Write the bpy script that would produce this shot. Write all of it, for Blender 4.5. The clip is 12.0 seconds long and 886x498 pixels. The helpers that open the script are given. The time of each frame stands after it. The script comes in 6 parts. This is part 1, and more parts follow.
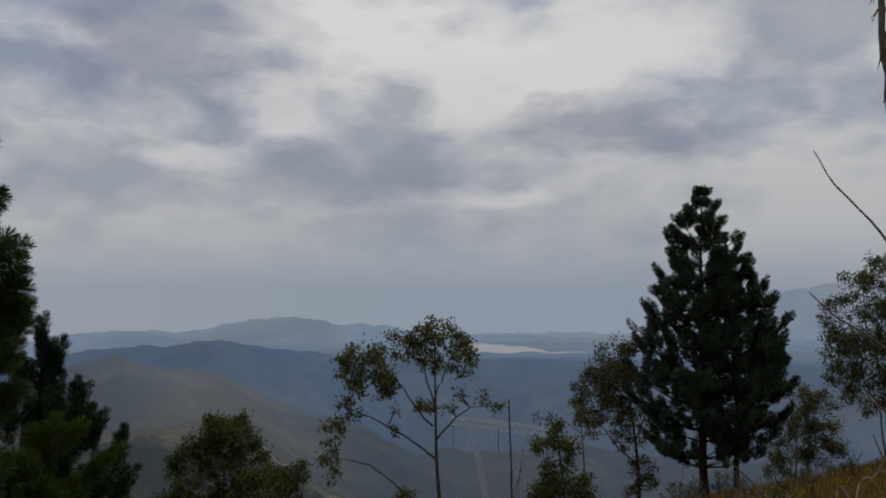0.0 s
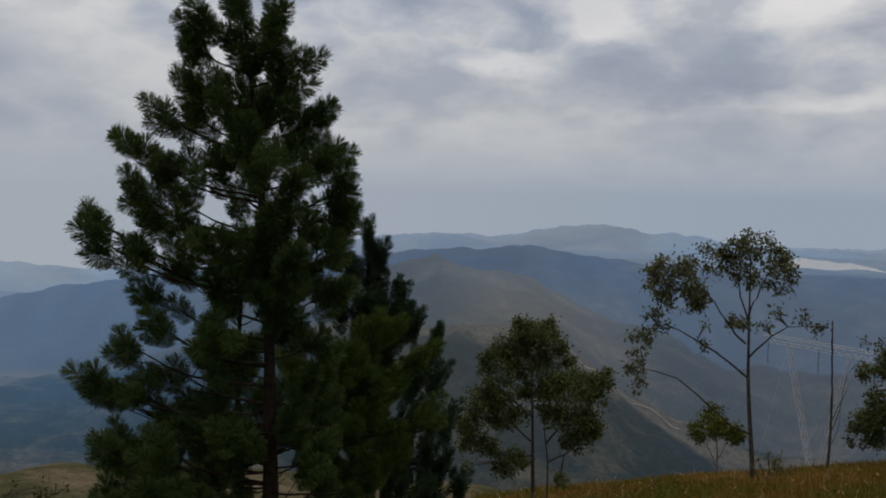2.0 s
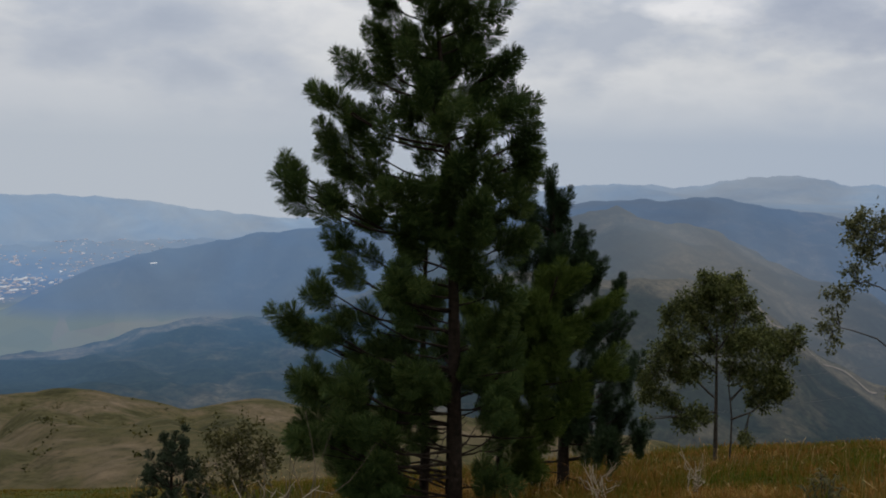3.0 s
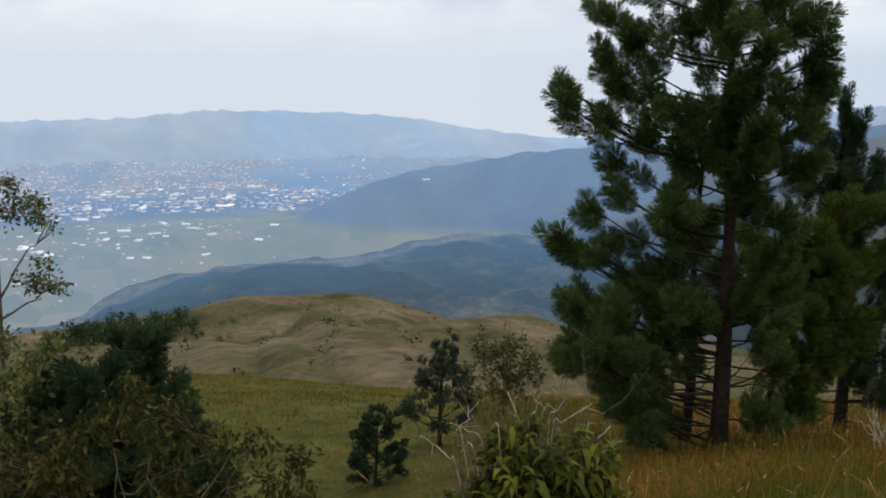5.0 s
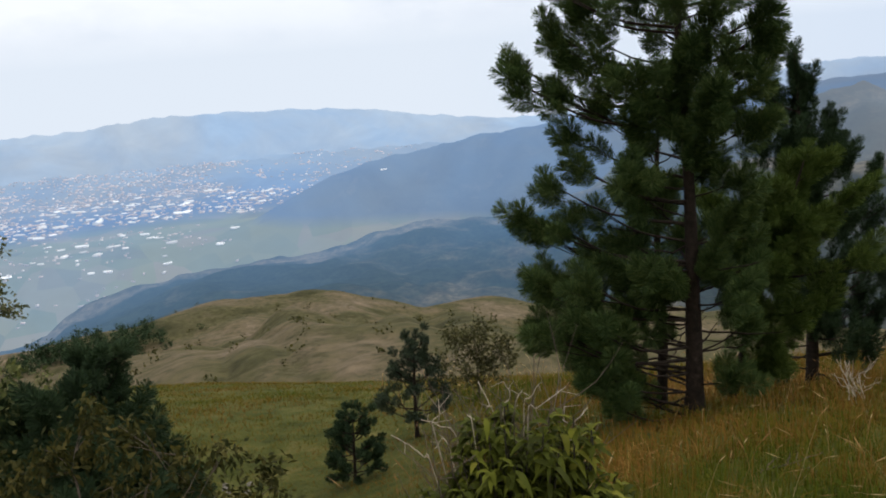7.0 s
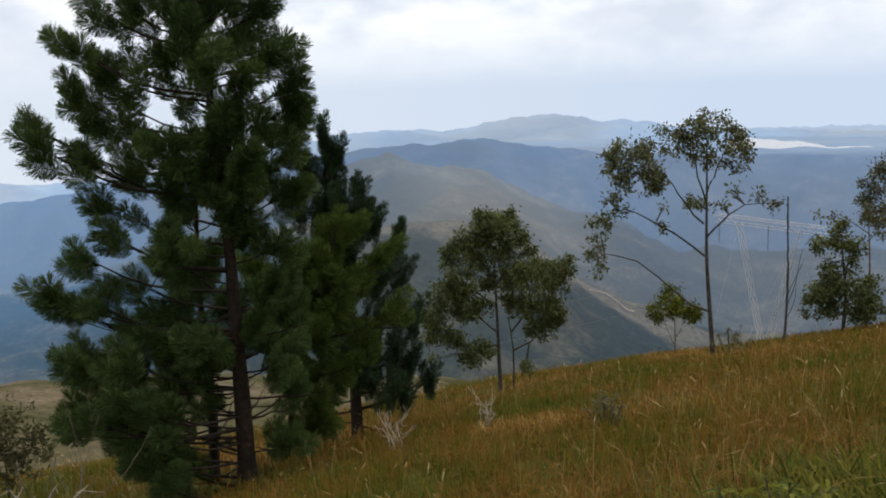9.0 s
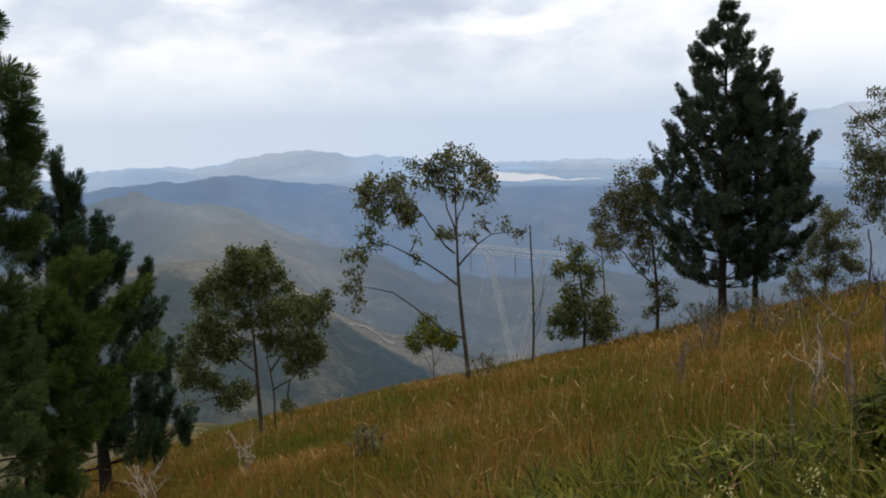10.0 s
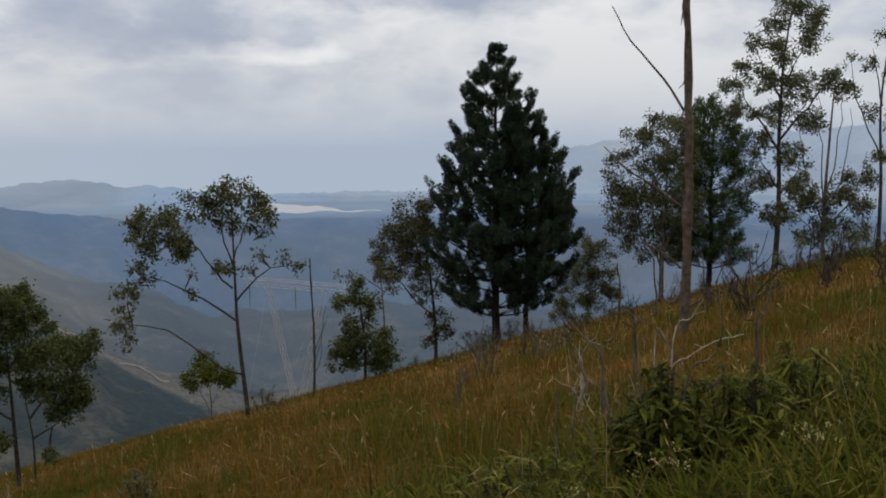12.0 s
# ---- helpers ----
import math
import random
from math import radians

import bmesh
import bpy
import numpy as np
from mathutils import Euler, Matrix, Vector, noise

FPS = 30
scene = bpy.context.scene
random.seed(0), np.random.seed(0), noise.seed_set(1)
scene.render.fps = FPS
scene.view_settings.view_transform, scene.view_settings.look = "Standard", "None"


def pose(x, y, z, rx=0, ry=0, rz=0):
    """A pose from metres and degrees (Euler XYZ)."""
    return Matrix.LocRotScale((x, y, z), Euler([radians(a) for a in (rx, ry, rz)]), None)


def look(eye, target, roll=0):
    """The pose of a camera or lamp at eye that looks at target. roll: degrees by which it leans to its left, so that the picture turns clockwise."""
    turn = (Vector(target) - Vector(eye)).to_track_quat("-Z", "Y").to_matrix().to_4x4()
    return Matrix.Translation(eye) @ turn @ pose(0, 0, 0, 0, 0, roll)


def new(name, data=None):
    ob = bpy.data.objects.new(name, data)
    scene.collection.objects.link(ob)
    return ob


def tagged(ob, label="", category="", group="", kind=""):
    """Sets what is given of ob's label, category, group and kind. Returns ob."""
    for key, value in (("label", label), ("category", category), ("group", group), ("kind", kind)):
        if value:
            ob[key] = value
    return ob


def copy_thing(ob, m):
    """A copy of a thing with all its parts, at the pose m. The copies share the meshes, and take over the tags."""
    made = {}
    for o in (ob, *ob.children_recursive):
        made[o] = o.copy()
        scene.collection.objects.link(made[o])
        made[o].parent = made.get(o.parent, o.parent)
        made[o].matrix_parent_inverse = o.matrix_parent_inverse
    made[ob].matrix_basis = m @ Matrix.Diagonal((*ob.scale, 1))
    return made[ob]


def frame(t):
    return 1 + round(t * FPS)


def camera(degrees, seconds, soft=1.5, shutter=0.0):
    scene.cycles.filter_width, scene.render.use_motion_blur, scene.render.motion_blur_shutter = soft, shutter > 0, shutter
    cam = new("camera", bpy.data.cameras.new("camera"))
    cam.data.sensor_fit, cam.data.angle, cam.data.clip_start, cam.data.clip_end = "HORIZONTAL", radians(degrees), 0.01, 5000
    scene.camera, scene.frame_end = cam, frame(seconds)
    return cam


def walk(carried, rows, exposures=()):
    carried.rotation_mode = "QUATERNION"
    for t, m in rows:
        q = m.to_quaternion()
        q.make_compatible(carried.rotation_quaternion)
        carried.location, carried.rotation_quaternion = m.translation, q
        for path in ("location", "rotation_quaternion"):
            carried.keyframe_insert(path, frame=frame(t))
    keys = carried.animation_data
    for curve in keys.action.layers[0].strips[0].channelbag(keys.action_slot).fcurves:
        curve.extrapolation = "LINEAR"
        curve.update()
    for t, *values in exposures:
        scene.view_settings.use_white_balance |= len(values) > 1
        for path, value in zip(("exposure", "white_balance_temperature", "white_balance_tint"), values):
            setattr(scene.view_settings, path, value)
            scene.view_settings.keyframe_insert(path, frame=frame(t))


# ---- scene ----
# A hand-held pan from a grassy hillside over a hazy valley. The eye drifts about the origin, 1.6 m up;
# "bearing" below is the angle to the left of +y, in degrees.
EYE = 1.6
cam = camera(51.3, 12.0, soft=1.9)
AIM = [  # seconds, bearing, tilt, roll, and the eye's small drift east, north and up
    (0.0, 0.17, 2.51, 0.06, 0.127, -0.247, 0.035), (0.5, 6.81, 1.04, 0.50, 0.150, -0.196, 0.055), (1.0, 11.99, -0.51, 0.74, 0.147, -0.127, 0.066),
    (1.5, 15.90, -2.01, 0.95, 0.146, -0.070, 0.067), (2.0, 19.18, -3.44, 1.19, 0.130, -0.055, 0.068), (2.5, 23.50, -4.94, 1.33, 0.115, -0.090, 0.053),
    (3.0, 30.22, -6.65, 0.82, 0.105, -0.185, 0.038), (3.5, 37.33, -8.42, 0.08, 0.055, -0.250, 0.012), (3.7, 40.13, -9.12, -0.10, 0.040, -0.255, 0.014),
    (5.3, 47.23, -12.87, -0.18, 0.015, -0.190, 0.030), (5.5, 46.74, -14.23, -0.64, -0.010, -0.150, 0.024), (6.0, 45.46, -12.74, -2.28, -0.085, -0.075, -0.005),
    (6.5, 45.14, -12.58, -3.63, -0.113, -0.052, -0.024), (6.7, 45.25, -12.75, -4.04, -0.118, -0.035, -0.021), (8.3, 29.26, -10.45, -2.25, -0.185, 0.143, -0.017),
    (8.5, 25.40, -10.33, -2.00, -0.180, 0.176, -0.024), (9.0, 16.34, -9.85, -1.50, -0.130, 0.254, -0.042), (9.5, 8.45, -9.17, -1.60, -0.085, 0.315, -0.066),
    (10.0, 1.19, -8.02, -1.40, -0.068, 0.308, -0.080), (10.5, -5.31, -6.72, -0.70, -0.025, 0.258, -0.082), (11.0, -10.07, -5.58, -0.66, -0.010, 0.238, -0.045),
    (11.5, -12.29, -5.33, -0.70, -0.030, 0.222, -0.030), (12.0, -12.52, -6.26, -0.38, -0.056, 0.200, -0.021),
]
walk(cam, [(t, pose(x, y, EYE + z, 90 + p, 0, b) @ pose(0, 0, 0, 0, 0, r)) for t, b, p, r, x, y, z in AIM],
     exposures=[(0.0, -0.86), (0.6, -0.92), (1.5, -0.76), (2.5, -0.48), (3.5, -0.15), (5.3, 0.34), (6.7, 0.46), (8.5, 0.40), (9.5, 0.42), (10.5, 0.14), (12.0, -0.20)])


# ---- sky and sun ----
def nodes_of(mat):
    mat.use_nodes = True
    mat.node_tree.nodes.clear()
    return mat.node_tree


def add(tree, kind, **values):
    n = tree.nodes.new(kind)
    for key, value in values.items():
        if key in n.inputs.keys():
            n.inputs[key].default_value = value
        else:
            setattr(n, key, value)
    return n


def ramp(tree, fac, stops):
    n = tree.nodes.new("ShaderNodeValToRGB")
    el = n.color_ramp.elements
    while len(el) < len(stops):
        el.new(0.5)
    for e, (at, c) in zip(el, stops):
        e.position, e.color = at, (*c, 1)
    tree.links.new(fac, n.inputs[0])
    return n.outputs[0]


def calc(tree, op, a, b=0.0, clamp=False):
    n = tree.nodes.new("ShaderNodeMath")
    n.operation, n.use_clamp = op, clamp
    for i, v in enumerate((a, b)):
        if isinstance(v, (int, float)):
            n.inputs[i].default_value = v
        else:
            tree.links.new(v, n.inputs[i])
    return n.outputs[0]


def mixed(tree, fac, a, b, blend="MIX"):
    n = tree.nodes.new("ShaderNodeMix")
    n.data_type, n.blend_type = "RGBA", blend
    for i, v in ((0, fac), (6, a), (7, b)):
        if isinstance(v, (int, float)):
            n.inputs[i].default_value = v
        elif isinstance(v, tuple):
            n.inputs[i].default_value = (*v, 1)
        else:
            tree.links.new(v, n.inputs[i])
    return n.outputs[2]


def noise_at(tree, vec, scale, detail=4, rough=0.55, dist=0.0):
    n = add(tree, "ShaderNodeTexNoise", Scale=scale, Detail=detail, Roughness=rough, Distortion=dist)
    if vec is not None:
        tree.links.new(vec, n.inputs["Vector"])
    return n.outputs["Fac"]


SUN_BEARING, SUN_HEIGHT = -14.0, 52.0
world = bpy.data.worlds.new("overcast_sky")
scene.world = world
wt = nodes_of(world)
sky = add(wt, "ShaderNodeTexSky", sky_type="NISHITA", sun_disc=False, sun_elevation=radians(SUN_HEIGHT),
          sun_rotation=radians(-SUN_BEARING), air_density=1.2, dust_density=2.5, altitude=900.0)
tc = add(wt, "ShaderNodeTexCoord")
sep = add(wt, "ShaderNodeSeparateXYZ")
wt.links.new(tc.outputs["Generated"], sep.inputs[0])
up = calc(wt, "MAXIMUM", sep.outputs[2], 0.0)
squash = add(wt, "ShaderNodeVectorMath", operation="MULTIPLY")
squash.inputs[1].default_value = (1.0, 1.0, 2.1)
wt.links.new(tc.outputs["Generated"], squash.inputs[0])
big = noise_at(wt, squash.outputs[0], 3.3, 5, 0.45, 0.1)
puff = noise_at(wt, squash.outputs[0], 7.5, 7, 0.5, 0.0)
broad = noise_at(wt, squash.outputs[0], 1.4, 2, 0.5)
billow = calc(wt, "SUBTRACT", 0.22, calc(wt, "ABSOLUTE", calc(wt, "SUBTRACT", puff, 0.5)))
lump = calc(wt, "ADD", calc(wt, "MULTIPLY", big, 0.74), calc(wt, "MULTIPLY", billow, 0.80))
lump = calc(wt, "ADD", lump, calc(wt, "MULTIPLY", broad, 0.12))
cloud = ramp(wt, lump, [(0.43, (0.37, 0.43, 0.565)), (0.53, (0.61, 0.655, 0.75)), (0.59, (0.82, 0.83, 0.855)), (0.67, (1.0, 0.99, 0.985))])
cloud = mixed(wt, calc(wt, "DIVIDE", calc(wt, "SUBTRACT", up, 0.09), 0.16, True), cloud, mixed(wt, 1.0, cloud, (1.27, 1.26, 1.25), "MULTIPLY"))
blue = mixed(wt, 0.07, (0, 0, 0), sky.outputs[0])
above = mixed(wt, 0.08, cloud, blue)
low = calc(wt, "SUBTRACT", 1.0, calc(wt, "DIVIDE", up, 0.25), True)
above = mixed(wt, calc(wt, "MULTIPLY", calc(wt, "POWER", low, 0.9), 0.75), above, (0.675, 0.71, 0.765))
stir = add(wt, "ShaderNodeTexNoise", Scale=5.5, Detail=5.0, Roughness=0.55)
wt.links.new(squash.outputs[0], stir.inputs["Vector"])
fine = noise_at(wt, squash.outputs[0], 14.0, 6, 0.55, 0.3)
wobble = add(wt, "ShaderNodeVectorMath", operation="MULTIPLY_ADD")
wobble.inputs[1].default_value = (0.16, 0.16, 0.11)
wt.links.new(stir.outputs["Color"], wobble.inputs[0])
lean_back = add(wt, "ShaderNodeVectorMath", operation="SUBTRACT")
lean_back.inputs[1].default_value = (0.08, 0.08, 0.055)
wt.links.new(tc.outputs["Generated"], lean_back.inputs[0])
wt.links.new(lean_back.outputs[0], wobble.inputs[2])


def cloud_bank(under, bearing, height, wide, tall, colour, amount):
    """One cumulus over another layer: a ragged oval, all angles in degrees."""
    b, e = radians(bearing), radians(height)
    turn = add(wt, "ShaderNodeVectorRotate", rotation_type="Z_AXIS", Angle=-b)
    wt.links.new(wobble.outputs[0], turn.inputs["Vector"])
    off = add(wt, "ShaderNodeVectorMath", operation="SUBTRACT")
    off.inputs[1].default_value = (0.0, math.cos(e), math.sin(e))
    wt.links.new(turn.outputs[0], off.inputs[0])
    fit_to = add(wt, "ShaderNodeVectorMath", operation="MULTIPLY")
    fit_to.inputs[1].default_value = (1 / radians(wide), 0.5, 1 / radians(tall))
    wt.links.new(off.outputs[0], fit_to.inputs[0])
    far = add(wt, "ShaderNodeVectorMath", operation="LENGTH")
    wt.links.new(fit_to.outputs[0], far.inputs[0])
    edge = calc(wt, "ADD", far.outputs["Value"], calc(wt, "MULTIPLY", calc(wt, "SUBTRACT", fine, 0.5), 1.5))
    inside = calc(wt, "MULTIPLY", calc(wt, "SUBTRACT", 1.25, edge), 1.25, True)
    return mixed(wt, calc(wt, "MULTIPLY", inside, amount), under, colour)


LIT, SHADE, SOFT = (1.15, 1.13, 1.12), (0.36, 0.415, 0.545), (0.47, 0.53, 0.64)
for bank in [(17.0, 15.5, 8.0, 4.2, SHADE, 0.7), (-21.0, 15.5, 6.0, 4.5, SOFT, 0.75), (-7.0, 12.5, 8.0, 2.6, LIT, 0.95), (-12.5, 15.0, 5.0, 2.4, LIT, 0.9),
             (-10.5, 9.6, 8.5, 1.5, SHADE, 0.7), (5.5, 7.2, 7.5, 1.6, SHADE, 0.5), (9.0, 11.4, 4.0, 1.5, LIT, 0.7), (3.5, 11.0, 2.2, 2.0, SOFT, 0.7),
             (20.5, 6.3, 6.0, 2.0, SOFT, 0.75), (15.0, 8.0, 3.0, 1.1, LIT, 0.6), (-3.0, 6.0, 4.0, 0.9, LIT, 0.45), (46.0, 6.5, 9.0, 3.0, SOFT, 0.35), (58.0, 6.0, 22.0, 8.0, SOFT, 0.22)]:
    above = cloud_bank(above, *bank)
zenith = calc(wt, "DIVIDE", calc(wt, "SUBTRACT", up, 0.34), 0.2, True)  # warm bright cloud cover added overhead, unseen, to warm the ground's light
above = mixed(wt, calc(wt, "MULTIPLY", zenith, 0.75), above, (1.0, 0.93, 0.80))
rim = calc(wt, "SUBTRACT", 1.0, calc(wt, "DIVIDE", up, 0.085), True)
dusty = calc(wt, "MULTIPLY", sep.outputs[0], -1.4, True)
veil = mixed(wt, dusty, (0.465, 0.545, 0.665), (0.56, 0.615, 0.69))
hazed = mixed(wt, calc(wt, "POWER", rim, 1.6), above, veil)
bg = add(wt, "ShaderNodeBackground", Strength=1.0)
wt.links.new(hazed, bg.inputs[0])
wt.links.new(bg.outputs[0], add(wt, "ShaderNodeOutputWorld").inputs[0])

sun_data = bpy.data.lights.new("sun", "SUN")
sun_data.energy, sun_data.angle, sun_data.color = 0.7, radians(12), (1.0, 0.93, 0.83)
sun = new("sun", sun_data)
sb = radians(SUN_BEARING)
sun.matrix_world = look((0, 0, 60), Vector((0, 0, 60)) - Vector((-math.sin(sb), math.cos(sb), math.tan(radians(SUN_HEIGHT)))))


# ---- materials ----
def surface(name, stops, scale=6.0, rough=0.85, bump=0.0, island=0.0, detail=5, spec=0.15, clear=0.0):
    """A matt material: a noise through colour stops, varied piece by piece."""
    m = bpy.data.materials.new(name)
    t = nodes_of(m)
    geo = add(t, "ShaderNodeNewGeometry")
    fac = noise_at(t, geo.outputs["Position"], scale, detail)
    if island:
        fac = calc(t, "ADD", calc(t, "MULTIPLY", fac, 1 - island), calc(t, "MULTIPLY", geo.outputs["Random Per Island"], island))
    col = ramp(t, fac, stops)
    bsdf = add(t, "ShaderNodeBsdfPrincipled", Roughness=rough)
    bsdf.inputs["Specular IOR Level"].default_value = spec
    t.links.new(col, bsdf.inputs["Base Color"])
    if bump:
        b = add(t, "ShaderNodeBump", Strength=bump, Distance=0.02)
        t.links.new(noise_at(t, geo.outputs["Position"], scale * 4, 6), b.inputs["Height"])
        t.links.new(b.outputs[0], bsdf.inputs["Normal"])
    last = bsdf.outputs[0]
    if clear:  # thin leaves let some light through
        tr = add(t, "ShaderNodeBsdfTranslucent")
        t.links.new(mixed(t, 1.0, col, (1.0, 1.05, 0.7), "MULTIPLY"), tr.inputs[0])
        mix = add(t, "ShaderNodeMixShader", Fac=clear)
        t.links.new(last, mix.inputs[1])
        t.links.new(tr.outputs[0], mix.inputs[2])
        last = mix.outputs[0]
    t.links.new(last, add(t, "ShaderNodeOutputMaterial").inputs[0])
    return m


NEEDLE = surface("pine_needles", [(0.2, (0.024, 0.042, 0.017)), (0.5, (0.052, 0.088, 0.030)), (0.85, (0.145, 0.18, 0.058))], 0.9, 0.8, island=0.45, clear=0.12, spec=0.05)
NEEDLE_GREEN = surface("mid_green_pine_needles", [(0.2, (0.030, 0.052, 0.012)), (0.5, (0.066, 0.102, 0.024)), (0.85, (0.15, 0.19, 0.05))], 0.9, 0.8, island=0.45, clear=0.12, spec=0.05)
NEEDLE_FAR = surface("dark_pine_needles", [(0.2, (0.020, 0.034, 0.021)), (0.6, (0.038, 0.066, 0.033)), (0.9, (0.08, 0.10, 0.047))], 0.7, 0.8, island=0.45, clear=0.12, spec=0.05)
NEEDLE_DARK = surface("blackish_pine_needles", [(0.2, (0.026, 0.036, 0.027)), (0.6, (0.050, 0.072, 0.048)), (0.9, (0.12, 0.14, 0.09))], 0.7, 0.8, island=0.4, clear=0.1, spec=0.05)
BARK_PINE = surface("pine_bark", [(0.3, (0.014, 0.011, 0.009)), (0.6, (0.034, 0.025, 0.020)), (0.8, (0.07, 0.053, 0.042))], 9, 0.9, 0.9)
BARK_PALE = surface("pale_bark", [(0.3, (0.065, 0.052, 0.042)), (0.6, (0.15, 0.122, 0.098)), (0.8, (0.26, 0.22, 0.18))], 7, 0.85, 0.5)
BARK_TAN = surface("brown_peeling_bark", [(0.3, (0.060, 0.040, 0.030)), (0.6, (0.140, 0.108, 0.086)), (0.8, (0.26, 0.215, 0.175))], 7, 0.85, 0.6)
BARK_GREY = surface("grey_bark", [(0.3, (0.03, 0.026, 0.023)), (0.6, (0.065, 0.056, 0.048)), (0.8, (0.12, 0.105, 0.088))], 7, 0.85, 0.6)
TWIG_DEAD = surface("bleached_twig", [(0.3, (0.23, 0.19, 0.155)), (0.6, (0.43, 0.375, 0.31)), (0.8, (0.60, 0.54, 0.46))], 12, 0.85, 0.3)
LEAF_EUC = surface("eucalypt_leaves", [(0.2, (0.05, 0.058, 0.032)), (0.55, (0.115, 0.125, 0.066)), (0.9, (0.25, 0.235, 0.135))], 1.2, 0.5, island=0.5, clear=0.3, spec=0.05)
LEAF_GREEN = surface("green_leaves", [(0.2, (0.032, 0.044, 0.018)), (0.52, (0.088, 0.105, 0.042)), (0.88, (0.22, 0.225, 0.095))], 1.2, 0.5, island=0.5, clear=0.3, spec=0.05)
LEAF_BUSH = surface("broad_green_leaves", [(0.15, (0.026, 0.034, 0.006)), (0.45, (0.068, 0.082, 0.012)), (0.7, (0.140, 0.148, 0.020)), (0.95, (0.26, 0.25, 0.05))], 3, 0.55, island=0.55, clear=0.3, spec=0.05)
LEAF_OLIVE = surface("dark_olive_leaves", [(0.2, (0.020, 0.025, 0.009)), (0.55, (0.046, 0.047, 0.016)), (0.9, (0.15, 0.125, 0.042))], 1.5, 0.7, island=0.5, clear=0.3, spec=0.05)
LEAF_THICK = surface("dark_broad_leaves", [(0.2, (0.024, 0.029, 0.006)), (0.5, (0.056, 0.069, 0.010)), (0.75, (0.118, 0.132, 0.018)), (0.95, (0.25, 0.225, 0.042))], 3, 0.55, island=0.5, clear=0.25, spec=0.05)
LEAF_DULL = surface("dull_olive_leaves", [(0.2, (0.04, 0.04, 0.02)), (0.55, (0.085, 0.085, 0.035)), (0.9, (0.17, 0.15, 0.07))], 1.5, 0.6, island=0.5, clear=0.25)


# ---- mesh helpers ----
def to_mesh(name, verts, faces, mat, smooth=False):
    """One mesh from arrays of vertices and of equal-sided faces."""
    verts, faces = np.asarray(verts, np.float32), np.asarray(faces, np.int32)
    n, k = faces.shape
    me = bpy.data.meshes.new(name)
    me.vertices.add(len(verts))
    me.vertices.foreach_set("co", verts.ravel())
    me.loops.add(n * k)
    me.loops.foreach_set("vertex_index", faces.ravel())
    me.polygons.add(n)
    me.polygons.foreach_set("loop_start", np.arange(0, n * k, k, dtype=np.int32))
    if smooth:
        me.polygons.foreach_set("use_smooth", np.ones(n, bool))
    me.update(calc_edges=True)
    me.materials.append(mat)
    return me


def mesh_part(name, verts, faces, mat, parent=None, label="", smooth=False):
    ob = new(name, to_mesh(name, verts, faces, mat, smooth))
    ob.parent = parent
    return tagged(ob, label)


def merged(pieces):
    vs, fs, n = [], [], 0
    for v, f in pieces:
        vs.append(v)
        fs.append(np.asarray(f) + n)
        n += len(v)
    return np.concatenate(vs), np.concatenate(fs)


def tube(points, radii, sides=7, wobble=0.0, rng=None):
    """A tapered round stem through points, closed at both ends by its taper."""
    p = np.asarray(points, float)
    r = np.asarray(radii, float)
    d = np.gradient(p, axis=0)
    d /= np.linalg.norm(d, axis=1, keepdims=True) + 1e-9
    ref = np.where(np.abs(d[:, 2:3]) > 0.9, np.array([[1.0, 0, 0]]), np.array([[0, 0, 1.0]]))
    u = np.cross(d, ref)
    u /= np.linalg.norm(u, axis=1, keepdims=True) + 1e-9
    w = np.cross(d, u)
    a = np.arange(sides) * 2 * np.pi / sides
    rr = np.repeat(r[:, None], sides, 1)
    if wobble and rng is not None:
        rr = rr * (1 + rng.uniform(-wobble, wobble, rr.shape))
    v = p[:, None] + rr[..., None] * (np.cos(a)[None, :, None] * u[:, None] + np.sin(a)[None, :, None] * w[:, None])
    v = v.reshape(-1, 3)
    f = []
    for i in range(len(p) - 1):
        for j in range(sides):
            k = (j + 1) % sides
            f.append((i * sides + j, i * sides + k, (i + 1) * sides + k, (i + 1) * sides + j))
    return v, np.array(f)


def bend(points, n):
    """n points along a smooth curve through the given ones."""
    p = np.asarray(points, float)
    if len(p) == 2:
        return p[0] + (p[1] - p[0]) * np.linspace(0, 1, n)[:, None]
    out = []
    ext = np.concatenate([2 * p[:1] - p[1:2], p, 2 * p[-1:] - p[-2:-1]])
    for s in np.linspace(0, len(p) - 1 - 1e-6, n):
        i = int(s)
        t = s - i
        a, b, c, d = ext[i:i + 4]
        out.append(0.5 * (2 * b + (c - a) * t + (2 * a - 5 * b + 4 * c - d) * t * t + (3 * b - a - 3 * c + d) * t ** 3))
    return np.array(out)


def unit(v):
    return v / (np.linalg.norm(v, axis=-1, keepdims=True) + 1e-9)


# ---- the lie of the land ----
def bearing_line(table):
    """A smooth function of bearing through (bearing, value) pairs."""
    xs = np.array([a for a, b in table], float)
    ys = np.array([b for a, b in table], float)
    o = np.argsort(xs)
    return lambda b: np.interp(b, xs[o], ys[o])


